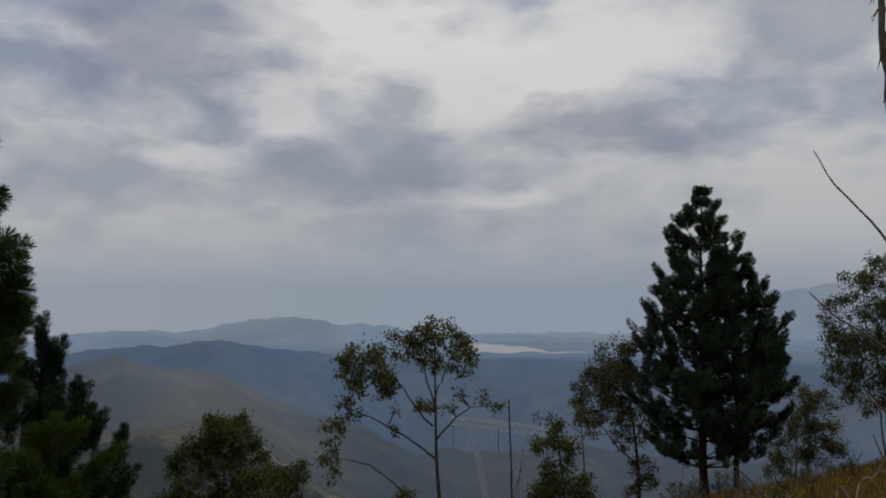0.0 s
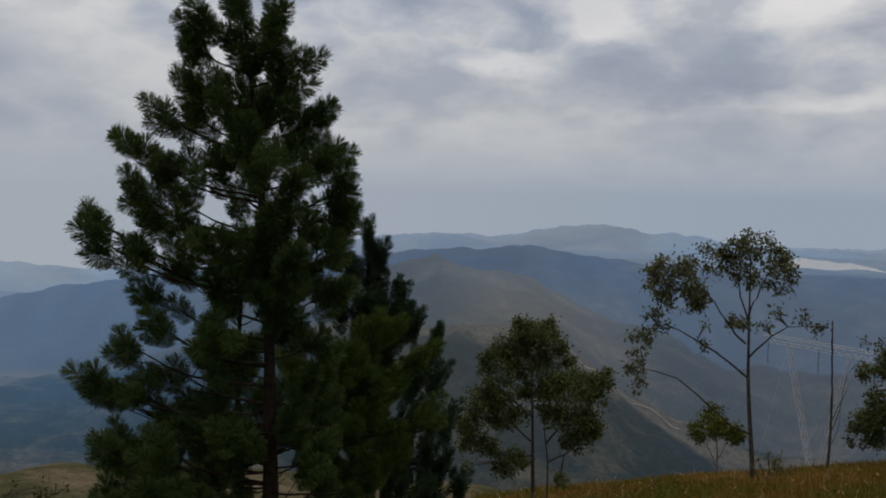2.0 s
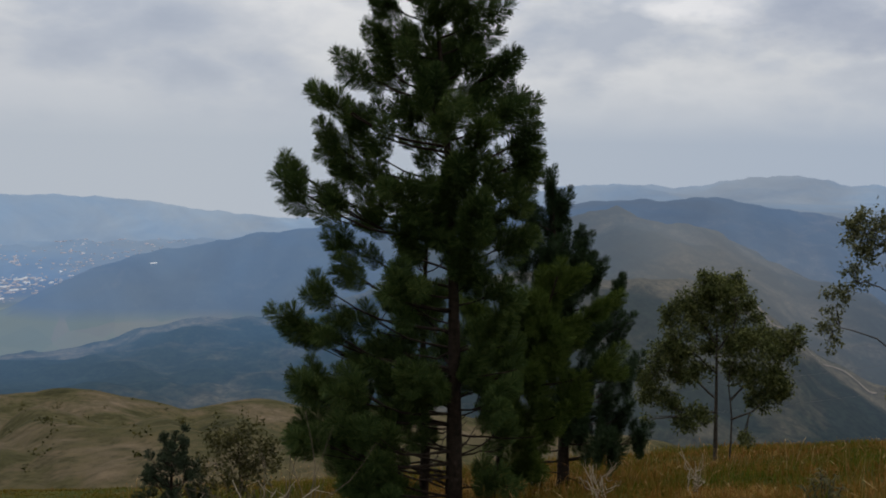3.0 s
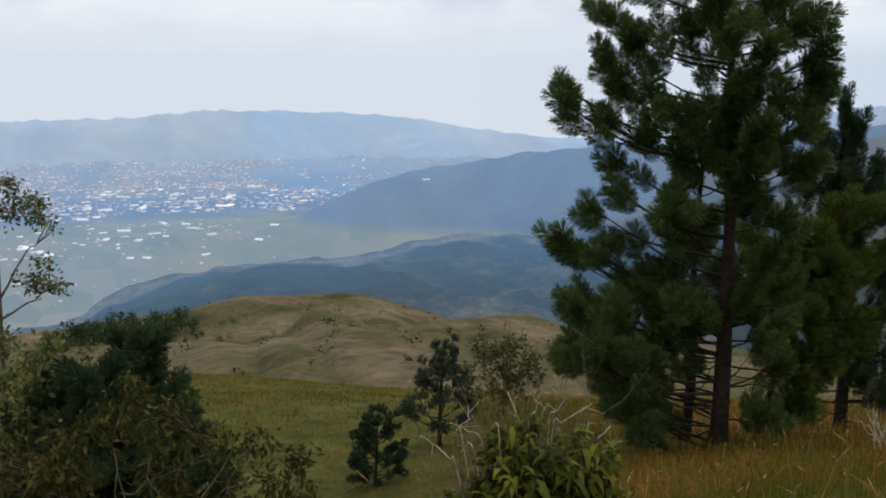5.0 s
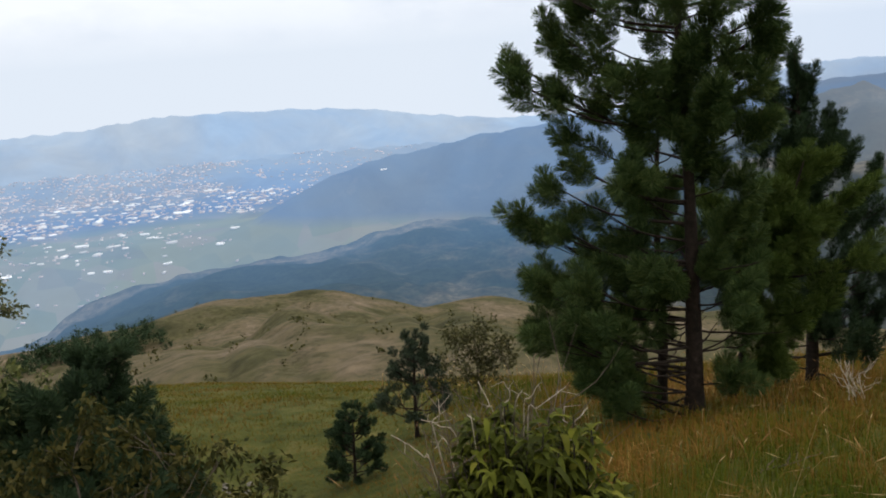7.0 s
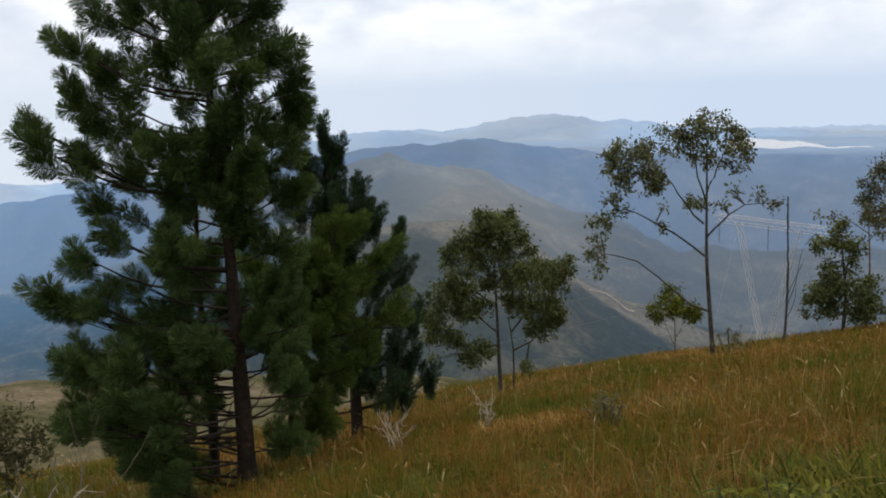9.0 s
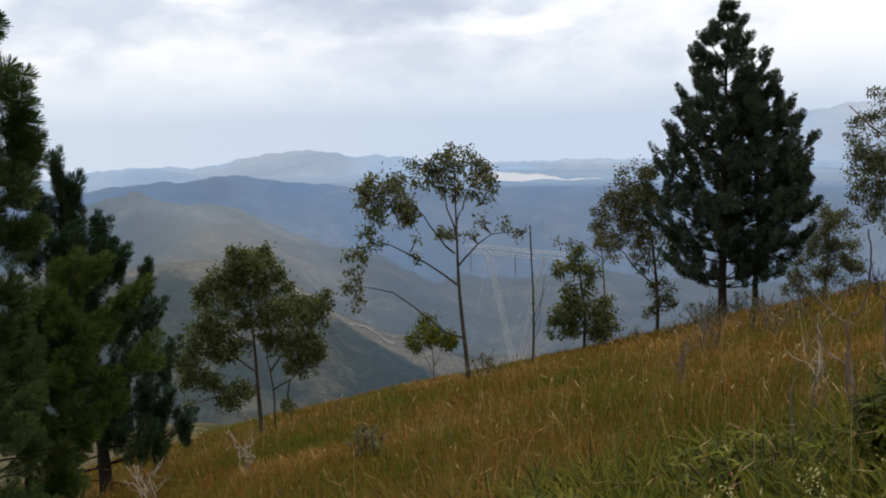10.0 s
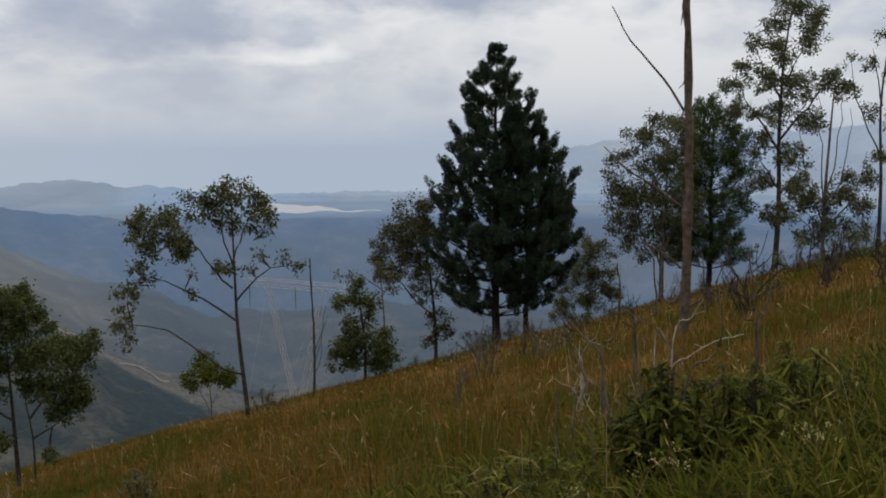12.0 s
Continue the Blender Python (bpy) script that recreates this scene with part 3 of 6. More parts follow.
def sketched_pine(bearing, dist, stem, radius, tufts, seed, label, mat=NEEDLE, needles=760, needle=0.25, width=0.009, brush=0.44, depth=0.9, upright=0.42, fill=0.32, bare=0, sink=0.15, shoots=3):
    """A pine with its limbs drawn: the stem as (across, up) points, each limb by its leafy end (across, up, size), in metres."""
    rng = np.random.default_rng(seed)
    root = new("pine_tree")
    root.matrix_world = spot(bearing, dist, sink)
    tagged(root, label, "tree")
    line = bend([(a, 0.0, b) for a, b in stem], 18)
    height = line[-1, 2]
    taper = radius * (1 - line[:, 2] / (height * 1.04)) ** 1.35 + 0.014
    taper[0] *= 1.35
    mesh_part("trunk", *tube(line, taper, 10, 0.06, rng), BARK_PINE, root, smooth=True)

    def on_stem(z):
        z = min(max(z, 0.1), height)
        return np.array([np.interp(z, line[:, 2], line[:, 0]), 0.0, z])
    ends = []
    for a, b, size in tufts:
        reach = abs(a - on_stem(b)[0])
        ends.append((a, rng.normal(0, 0.35 + 0.12 * reach) * depth, b, size))
        if rng.random() < (fill if b > 0.3 * height else 1.0) and (a < -0.9 or b > 0.22 * height) and b < height * 0.9:  # limbs of the far and near sides
            c = on_stem(b)[0]
            ends.append((c + (a - c) * (rng.uniform(-0.3, 0.6) if b > 0.3 * height else rng.uniform(0.55, 1.0)), rng.choice([-1, -1, 1]) * rng.uniform(0.4, 1.0) * max(0.5, reach) * depth, b + rng.uniform(-0.35, 0.3), size))
    starts, ways, lens, twigs = [], [], [], []
    for a, y, b, size in ends:
        end = np.array([a, y, b])
        flat = math.hypot(a - on_stem(b)[0], y)
        p0 = on_stem(b - 0.30 * flat - 0.15)
        side = unit(end - p0)
        mid = p0 + (end - p0) * 0.55 - np.array([0, 0, 0.10 * flat])
        pts = bend([p0, mid, end], 7)
        mesh_part("limb", *tube(pts, np.linspace(min(0.012 + flat * 0.009, radius * 0.4), 0.008, 7), 5), BARK_PINE, root)
        inner = 1
        for q in range(shoots + inner):
            off = unit(rng.normal(size=3) + side * 0.2) * size * rng.uniform(0.5, 0.85) if q else np.zeros(3)
            tip = (end if q < shoots else pts[4 - (q - shoots)]) + off
            d = unit(side * (1 - upright) + np.array([0, 0, upright]) + unit(off + 1e-6) * 0.5 + rng.normal(0, 0.06, 3))
            ln = brush * rng.uniform(0.8, 1.15)
            at = pts[rng.integers(3, 6)]
            twigs.append(tube(bend([at, (at + tip) / 2 - np.array([0, 0, 0.04]), tip], 4), np.linspace(0.011, 0.006, 4), 4))
            starts.append(tip - d * ln * 0.75)
            ways.append(d)
            lens.append(ln)
    for k in range(bare):
        p0 = on_stem(height * rng.uniform(0.04, 0.32))
        a, ln = rng.uniform(0, 6.28), rng.uniform(0.5, 1.5)
        out = np.array([math.cos(a), math.sin(a), 0.0])
        pts = bend([p0, p0 + out * ln * 0.5 + np.array([0, 0, rng.uniform(-0.15, 0.1)]), p0 + out * ln + np.array([0, 0, rng.uniform(-0.2, 0.25)])], 6)
        mesh_part("dead_limb", *tube(pts + rng.normal(0, 0.02, pts.shape), np.linspace(0.025, 0.007, 6), 5), BARK_PINE, root)
    tagged(mesh_part("twig_work", *merged(twigs), BARK_PINE, root), kind="stuff")
    v, f = tuft_needles(np.array(starts), np.array(ways), np.array(lens), needles, needle, width, rng)
    tagged(mesh_part("crown", v, f, mat, root, "dense tufts of long dark green needles"), kind="stuff")
    return root


def leaf_cloud(centres, radii, counts, size, rng, droop=0.35, squash=0.8, slim=0.4):
    """Diamond leaves gathered in small sprays within each clump."""
    vs = []
    for c, r, n in zip(centres, radii, counts):
        sprays = max(4, n // 22)
        q = unit(rng.normal(size=(sprays, 3))) * (rng.random((sprays, 1)) ** 0.36) * r * 0.94
        q[:, 2] *= squash
        who = rng.integers(0, sprays, n)
        p = c + q[who] + rng.normal(0, min(0.10 * r + size * 0.5, size * 1.1), (n, 3))
        d = unit(unit(q[who]) * 0.7 + rng.normal(size=(n, 3)) * 0.8 - np.array([0, 0, droop]))
        s = unit(np.cross(d, rng.normal(size=(n, 3))))
        nm = np.cross(d, s)
        ln = (size * rng.uniform(0.6, 1.25, n))[:, None]
        wd = ln * slim * 0.5
        mid = p + d * ln * 0.45 + nm * ln * 0.06
        vs.append(np.stack([p, mid + s * wd, p + d * ln, mid - s * wd], 1).reshape(-1, 3))
    v = np.concatenate(vs)
    return v, np.arange(len(v)).reshape(-1, 4)


def sketched_tree(name, bearing, dist, u, trunk, limbs, clumps, seed, label, leaf_mat, bark=BARK_GREY, radius=0.08, leaf=0.14,
                  dense=150.0, slim=0.5, depth=0.6, sink=0.1, twig=True, category="tree", droop=0.35, swell=1.0):
    """A broadleaf tree: trunk and limbs as (across, up) points, clumps as (across, up, radius), all in units of u metres."""
    rng = np.random.default_rng(seed)
    root = new(name)
    root.matrix_world = spot(bearing, dist, sink)
    tagged(root, label, category)

    def solid(points, y0=0.0, y1=0.0):
        n = len(points)
        return np.array([(a * u, y0 + (y1 - y0) * i / max(1, n - 1), b * u) for i, (a, b) in enumerate(points)])
    tp = bend(solid(trunk), 12)
    mesh_part("trunk", *tube(tp, radius * np.linspace(1, 0.22, 12) * np.where(np.arange(12) == 0, 1.3, 1), 9, 0.05, rng), bark, root, smooth=True)
    ends = [tp]
    for lp in limbs:
        lp = list(lp)
        span = math.hypot(lp[-1][0] - lp[0][0], lp[-1][1] - lp[0][1]) * u
        pts = bend(solid(lp, 0, rng.uniform(-depth, depth) * span * 0.5), 8)
        pts[1:-1] += rng.normal(0, 0.012 * span, (6, 3))
        mesh_part("limb", *tube(pts, np.linspace(radius * 0.45, radius * 0.1, 8), 6), bark, root, smooth=True)
        ends.append(pts)
    wood_at = np.concatenate([e[3:] for e in ends])
    cs, rs, ns, twigs = [], [], [], []
    for a, b, r in clumps:
        r *= swell
        flat = np.array([a * u, 0, b * u])
        near = wood_at[np.argmin(np.linalg.norm((wood_at - flat)[:, [0, 2]], axis=1))]
        c = np.array([a * u, near[1] + rng.normal(0, depth * r * u), b * u])
        cs.append(c)
        rs.append(r * u)
        ns.append(int(max(14, dense * (r * u / leaf) ** 2 * 0.04)))
        for k in range(5 if r * u > 0.35 else 2):
            q = unit(rng.normal(size=3)) * np.array([1.0, depth * 1.4, 0.85])
            cs.append(c + q * r * u * rng.uniform(0.65, 1.05))
            rs.append(r * u * rng.uniform(0.28, 0.48))
            ns.append(int(max(10, dense * (rs[-1] / leaf) ** 2 * 0.10)))
        if twig:
            for k in range(5):
                e = c + unit(rng.normal(size=3)) * r * u * rng.uniform(0.3, 0.9)
                mid = (near + e) / 2 + rng.normal(0, 0.05 * r * u, 3)
                twigs.append(tube(bend([near, mid, e], 4), np.linspace(radius * 0.16, radius * 0.04, 4), 4))
    if twigs:
        tagged(mesh_part("twig_work", *merged(twigs), bark, root), kind="stuff")
    v, f = leaf_cloud(cs, rs, ns, leaf, rng, slim=slim, droop=droop)
    tagged(mesh_part("crown", v, f, leaf_mat, root), kind="stuff")
    return root


# the tall pines
TALL_LOW = [(-2.45, 4.5, 0.39), (-1.81, 4.64, 0.54), (-2.82, 3.95, 0.44), (-2.58, 3.55, 0.37), (-2.21, 3.71, 0.49), (-1.6, 3.94, 0.59), (-2.61, 2.82, 0.39), (-2.1, 2.69, 0.54), (-2.71, 1.98, 0.39), (-2.2, 1.74, 0.54),
            (-2.25, 1.1, 0.44), (-1.78, 1.23, 0.59), (-1.46, 0.7, 0.49), (-1.02, 4.75, 0.54), (-0.91, 4.16, 0.49), (-1.1, 3.34, 0.44), (-1.23, 1.99, 0.44), (-0.68, 2.64, 0.39), (0.25, 4.58, 0.39),
            (0.74, 4.5, 0.49), (0.4, 2.89, 0.39), (0.61, 2.39, 0.49), (0.92, 1.78, 0.49), (0.75, 1.15, 0.44), (-1.2, 2.6, 0.5), (-1.5, 3.1, 0.5), (-2.3, 2.25, 0.5), (-1.6, 1.8, 0.5), (0.5, 3.6, 0.5), (1.0, 2.9, 0.5), (0.9, 3.7, 0.5)]
TALL_MID = [(-3.07, 6.55, 0.40), (-2.72, 6.2, 0.44), (-2.25, 6.0, 0.39), (-2.11, 5.23, 0.34), (-1.93, 7.47, 0.39), (-2.23, 6.99, 0.37), (-2.12, 6.55, 0.44), (-1.64, 6.89, 0.59), (-1.63, 6.12, 0.49), (-1.52, 5.44, 0.44),
            (-0.85, 6.22, 0.54), (-0.64, 5.45, 0.49), (-0.57, 6.99, 0.59), (0.35, 7.74, 0.39), (1.0, 7.74, 0.39), (0.73, 7.48, 0.31), (1.21, 7.18, 0.33), (1.09, 6.76, 0.28), (0.2, 6.52, 0.49), (0.68, 6.38, 0.54),
            (1.24, 6.34, 0.39), (1.11, 6.0, 0.29), (0.31, 5.95, 0.54), (0.42, 5.27, 0.59), (0.9, 5.33, 0.49)]
TALL_TOP = [(-0.69, 10.65, 0.31), (-0.6, 10.19, 0.37), (-1.12, 9.74, 0.39), (-0.51, 9.65, 0.44), (0.08, 9.83, 0.27), (-1.41, 9.45, 0.34), (-0.05, 9.4, 0.29), (-1.03, 8.97, 0.44), (-1.57, 8.9, 0.39), (0.4, 9.19, 0.37),
            (-0.47, 9.0, 0.44), (0.2, 8.81, 0.44), (-1.86, 8.35, 0.34), (-1.36, 8.32, 0.49), (0.67, 8.31, 0.34), (-0.77, 8.25, 0.49), (0.29, 8.39, 0.49), (-2.02, 7.62, 0.49), (-1.49, 7.59, 0.54), (-0.93, 7.61, 0.54)]
sketched_pine(29.3, 16.0, [(0, 0), (-0.02, 2.6), (-0.1, 5.2), (-0.3, 8.0), (-0.66, 10.9)], 0.16, TALL_LOW + TALL_MID + TALL_TOP, 11, "tall dark green pine with bushy needle tufts on the slope", bare=16)
pine(31.3, 17.6, 6.4, 1.5, 0.10, 12, "slender dark pine crowded against a taller pine", needles=330, whorls=7, low=0.36, width=0.012, needle=0.22, brush=0.42, twigs=1.8, inner=0.5, upsweep=0.2, bare=10, per=4)
sketched_pine(27.0, 18.5, [(0, 0), (0.3, 1.6), (0.8, 3.2), (1.3, 5.0)], 0.08,
              [(0.35, 4.35, 0.55), (1.0, 4.54, 0.55), (1.53, 4.84, 0.45), (2.2, 4.3, 0.48), (0.81, 3.68, 0.6), (1.69, 3.65, 0.6), (0.21, 3.42, 0.55), (2.35, 3.29, 0.48), (1.07, 2.76, 0.6), (1.85, 2.45, 0.55), (0.3, 2.37, 0.55), (1.22, 1.83, 0.45),
               (0.8, 1.15, 0.4), (-0.42, 4.09, 0.45)], 48, "bushy mid-green pine between taller pines", mat=NEEDLE_GREEN, depth=0.7, bare=6, fill=0.8, shoots=4)
sketched_pine(22.25, 21.5, [(0, 0), (-0.05, 2.5), (-0.25, 5.0), (-0.48, 7.7)], 0.15,
              [(-0.48, 7.55, 0.20), (-0.15, 7.14, 0.18), (-0.95, 6.75, 0.18), (-0.51, 6.75, 0.42), (-0.23, 6.12, 0.5), (0.32, 6.2, 0.22), (0.65, 5.57, 0.2), (0.41, 5.56, 0.3), (1.13, 5.07, 0.2), (-0.65, 5.71, 0.5), (0.06, 5.09, 0.5), (1.14, 4.24, 0.4),
               (0.53, 4.2, 0.55), (1.42, 3.47, 0.4), (1.1, 2.66, 0.45), (0.33, 3.13, 0.55), (1.25, 2.0, 0.4), (1.83, 1.63, 0.3), (1.16, 1.39, 0.32), (0.13, 1.91, 0.5), (-0.4, 2.41, 0.55), (0.77, 1.83, 0.4), (-1.04, 5.96, 0.4)],
              13, "dark pine with upright columnar shoots", mat=NEEDLE_FAR, needles=560, needle=0.16, width=0.010, brush=0.85, upright=0.88, shoots=6, depth=0.7, bare=8, fill=0.8)
def table_shape(rows):
    return lambda f: float(np.interp(f, [a for a, b in rows], [b for a, b in rows]))


pine(-15.7, 48.0, 15.6, 3.9, 0.22, 14, "tall conical dark pine at the brow of the hill", needles=170, whorls=24, low=0.12, mat=NEEDLE_DARK, width=0.034, needle=0.24, big_limbs=False, brush=0.7, per=6, twigs=2.8, upsweep=0.35, inner=0.3,
     shape=table_shape([(0.0, 0.55), (0.13, 0.7), (0.22, 0.95), (0.35, 1.0), (0.53, 0.80), (0.70, 0.54), (0.84, 0.25), (0.95, 0.09), (1.0, 0.03)]), bare=8)
pine(-17.6, 48.5, 11.7, 2.7, 0.14, 15, "slim dark pine behind a taller one", needles=170, whorls=18, low=0.2, mat=NEEDLE_DARK, width=0.034, needle=0.24, big_limbs=False, brush=0.7, twigs=2.8, per=5, upsweep=0.45, inner=0.3,
     shape=table_shape([(0.0, 0.5), (0.2, 0.85), (0.45, 1.0), (0.65, 0.85), (0.8, 0.5), (0.92, 0.25), (1.0, 0.08)]))
pine(-28.6, 52.0, 10.2, 2.2, 0.16, 16, "rounded dark green pine among eucalypts", needles=90, whorls=16, low=0.2, mat=NEEDLE, width=0.028, needle=0.32, big_limbs=False, per=6,
     shape=lambda f: math.sin(math.pi * min(1, 0.15 + 0.8 * f)) ** 0.5)
pine(47.2, 18.5, 2.0, 0.8, 0.04, 17, "young dark pine sapling on the grass", mat=NEEDLE_DARK, needles=170, whorls=7, low=0.22, needle=0.13, width=0.013, big_limbs=False, brush=0.2, sink=0.03, twigs=5, per=4, inner=0.5)
pine(51.6, 16.0, 1.2, 0.42, 0.022, 18, "small pine sapling with a bare leader", mat=NEEDLE_FAR, needles=170, whorls=6, low=0.15, needle=0.10, width=0.014, big_limbs=False, brush=0.2, sink=0.03, twigs=6, per=5, inner=0.4, upsweep=0.15,
     shape=lambda f: 1.0 if f < 0.65 else 0.1)
pine(66.6, 14.5, 3.6, 1.3, 0.09, 19, "bushy dark pine at the edge of a thicket", needles=300, whorls=11, low=0.05, big_limbs=False, per=6, width=0.014, needle=0.20, brush=0.4, twigs=3.2, mat=NEEDLE_FAR)
pine(69.2, 13.2, 3.0, 1.3, 0.08, 49, "bushy dark pine crowded in a thicket", needles=300, whorls=9, low=0.05, big_limbs=False, per=6, width=0.014, needle=0.20, brush=0.4, twigs=3.0, mat=NEEDLE_FAR)
pine(71.0, 14.0, 3.1, 1.4, 0.09, 20, "low dense dark pine in a thicket", needles=300, whorls=9, low=0.05, big_limbs=False, per=6, width=0.010, needle=0.16, brush=0.45, twigs=2.5, mat=NEEDLE_FAR)

# the eucalypt with a lopsided open crown
sketched_tree("eucalypt_tree", -0.2, 35.0, 1.045, [(0.0, 0.0), (-0.17, 1.81), (-0.32, 3.72), (-0.36, 5.64), (-0.4, 7.79)],
              [[(-0.34, 3.78), (-1.69, 4.74), (-3.05, 5.42), (-3.72, 5.14)], [(-0.17, 1.81), (-1.13, 2.37), (-2.26, 3.44), (-3.61, 3.84), (-4.06, 3.72)], [(-0.45, 4.97), (-1.13, 5.76), (-1.81, 6.66), (-2.82, 7.45)], [(-0.32, 4.51), (0.23, 5.14), (0.79, 5.64), (1.81, 5.76)], [(-0.38, 5.98), (-0.11, 6.77), (0.34, 7.79)], [(-0.38, 5.64), (-0.68, 6.77), (-0.9, 7.9)]],
              [(-0.17, 8.47, 0.54), (-0.79, 8.13, 0.54), (0.34, 7.9, 0.52), (-1.47, 7.79, 0.47), (-0.56, 7.34, 0.43), (0.68, 7.56, 0.36), (0.11, 7.11, 0.25), (0.68, 6.88, 0.23), (-2.93, 7.56, 0.59), (-3.5, 7.0, 0.52), (-2.48, 7.0, 0.59), (-2.14, 6.43, 0.41), (-3.05, 6.43, 0.41), (-1.92, 8.24, 0.25), (-3.72, 5.87, 0.32), (-3.95, 5.08, 0.36), (-3.39, 5.42, 0.29), (-4.06, 4.51, 0.27), (-4.18, 3.84, 0.36), (-4.06, 3.27, 0.25), (-1.75, 4.8, 0.25), (-1.86, 5.53, 0.16), (0.45, 6.15, 0.23), (0.11, 5.7, 0.2), (1.3, 6.09, 0.23), (1.81, 5.64, 0.23), (2.09, 5.76, 0.12), (-0.79, 5.76, 0.34)],
              21, "open eucalypt with a lopsided feathery crown", LEAF_EUC, radius=0.10, leaf=0.15, dense=430, swell=1.04)
sketched_tree("round_tree", 12.95, 32.0, 1.1, [(0.0, 0.0), (-0.05, 1.24), (-0.1, 2.99), (-0.18, 4.85)],
              [[(0.41, 0.26), (0.38, 1.75), (0.31, 2.99), (0.57, 4.02)], [(-0.08, 2.17), (-0.88, 2.79), (-1.91, 2.89)], [(-0.12, 2.99), (-0.88, 3.61), (-1.5, 3.82)], [(0.36, 2.17), (0.98, 2.79), (1.7, 3.3)], [(-0.15, 3.82), (-0.67, 4.64), (-0.88, 5.16)], [(-0.15, 3.61), (0.36, 4.54), (0.36, 5.26)], [(0.38, 1.55), (0.98, 1.86), (1.29, 2.17)], [(-0.08, 1.75), (-0.88, 1.55)]],
              [(-0.26, 5.73, 0.47), (-0.88, 5.24, 0.47), (0.26, 5.37, 0.52), (-1.19, 4.75, 0.5), (-0.46, 4.64, 0.54), (0.57, 4.75, 0.52), (0.98, 4.02, 0.57), (0.15, 3.92, 0.52), (-1.08, 3.82, 0.54), (-1.81, 3.61, 0.43), (-2.12, 2.79, 0.43), (-1.5, 2.89, 0.46), (-2.22, 2.17, 0.35), (-0.67, 2.99, 0.41), (-1.5, 1.86, 0.35), (-0.98, 1.34, 0.35), (-0.57, 1.75, 0.33), (1.29, 3.2, 0.52), (1.81, 3.61, 0.47), (2.01, 4.02, 0.33), (1.7, 2.68, 0.43), (1.29, 2.17, 0.39), (0.67, 2.99, 0.41), (2.22, 4.33, 0.19), (-2.17, 1.29, 0.14), (0.93, 1.08, 0.25)],
              22, "leafy round-crowned tree with two slim stems", LEAF_GREEN, BARK_GREY, 0.09, leaf=0.125, dense=620, swell=1.2)
sketched_tree("umbrella_tree", 2.1, 60.0, 4.15, [(0, 0), (0.02, 0.9), (-0.02, 1.35)], [[(0.0, 0.8), (-0.2, 1.3)], [(0.01, 0.85), (0.22, 1.3)]],
              [(-0.05, 1.5, 0.22), (0.15, 1.4, 0.22), (-0.2, 1.35, 0.2), (0.28, 1.28, 0.14), (0.05, 0.6, 0.2), (-0.2, 0.5, 0.16), (0.25, 0.55, 0.15)],
              23, "small flat-topped yellow-green tree below the brow", LEAF_BUSH, BARK_PALE, 0.07, leaf=0.18, dense=520)
sketched_tree("small_tree", -7.4, 40.0, 2.43, [(0, 0), (0.02, 0.7), (-0.05, 1.4), (-0.1, 1.85)], [[(0, 0.4), (-0.35, 0.8)], [(0, 0.4), (0.4, 0.8)], [(0, 1.0), (0.05, 1.5)]],
              [(-0.1, 1.75, 0.25), (-0.3, 1.6, 0.18), (0.1, 1.62, 0.2), (0.0, 1.1, 0.3), (-0.3, 0.85, 0.3), (0.3, 0.9, 0.3), (0.0, 0.65, 0.38), (-0.38, 0.5, 0.25), (0.4, 0.5, 0.25), (-0.3, 1.25, 0.1)],
              24, "small bushy tree with a tufted top", LEAF_GREEN, BARK_GREY, 0.08, leaf=0.15, dense=520)
sketched_tree("slender_tree", -8.6, 43.0, 2.6, [(0, 0), (0.03, 0.9), (-0.02, 1.8), (-0.05, 2.1)], [[(0, 1.7), (-0.45, 2.0), (-0.7, 1.95)], [(0, 1.6), (0.2, 1.9)]],
              [(-0.12, 2.0, 0.2), (0.05, 2.05, 0.16), (-0.6, 2.0, 0.12), (-0.8, 1.95, 0.1), (0.15, 1.75, 0.14)],
              25, "thin sparse tree with a few leaf tufts", LEAF_DULL, BARK_PALE, 0.06, leaf=0.17, dense=150)
sketched_tree("bushy_tree", -11.9, 51.0, 3.1, [(0, 0), (0.0, 0.8), (-0.1, 1.8), (-0.3, 2.9)], [[(0, 0.9), (-0.5, 1.5), (-0.8, 1.9)], [(-0.05, 1.4), (0.2, 2.1)]],
              [(-0.35, 2.95, 0.35), (-0.55, 2.6, 0.42), (-0.75, 2.2, 0.34), (-0.2, 2.4, 0.45), (-0.85, 1.85, 0.22), (-0.4, 1.9, 0.4), (0.05, 1.9, 0.35), (-0.2, 1.4, 0.25), (0.05, 0.95, 0.25), (-0.1, 0.6, 0.16), (0.15, 0.7, 0.15)],
              26, "brownish leafy tree beside a conical pine", LEAF_DULL, BARK_GREY, 0.12, leaf=0.145, dense=330)
sketched_tree("eucalypt_tree", -21.2, 60.0, 3.65, [(0, 0), (0.05, 0.9), (0.1, 1.7), (0.0, 2.3)], [[(0.3, 0.0), (0.35, 0.9), (0.5, 1.6)], [(-0.2, 0.0), (-0.25, 0.8), (-0.35, 1.4)], [(0.05, 1.2), (0.3, 1.9)]],
              [(0.05, 2.3, 0.25), (0.3, 2.25, 0.22), (-0.1, 2.05, 0.25), (0.35, 1.9, 0.25), (0.0, 1.75, 0.3), (-0.3, 1.5, 0.25), (0.5, 1.5, 0.25), (0.2, 1.35, 0.3), (-0.4, 1.15, 0.2), (0.6, 1.15, 0.2), (0.0, 0.95, 0.22), (0.45, 0.9, 0.18), (-0.3, 0.75, 0.18)],
              27, "pale-stemmed eucalypt with light open foliage", LEAF_EUC, BARK_PALE, 0.10, leaf=0.145, dense=350)
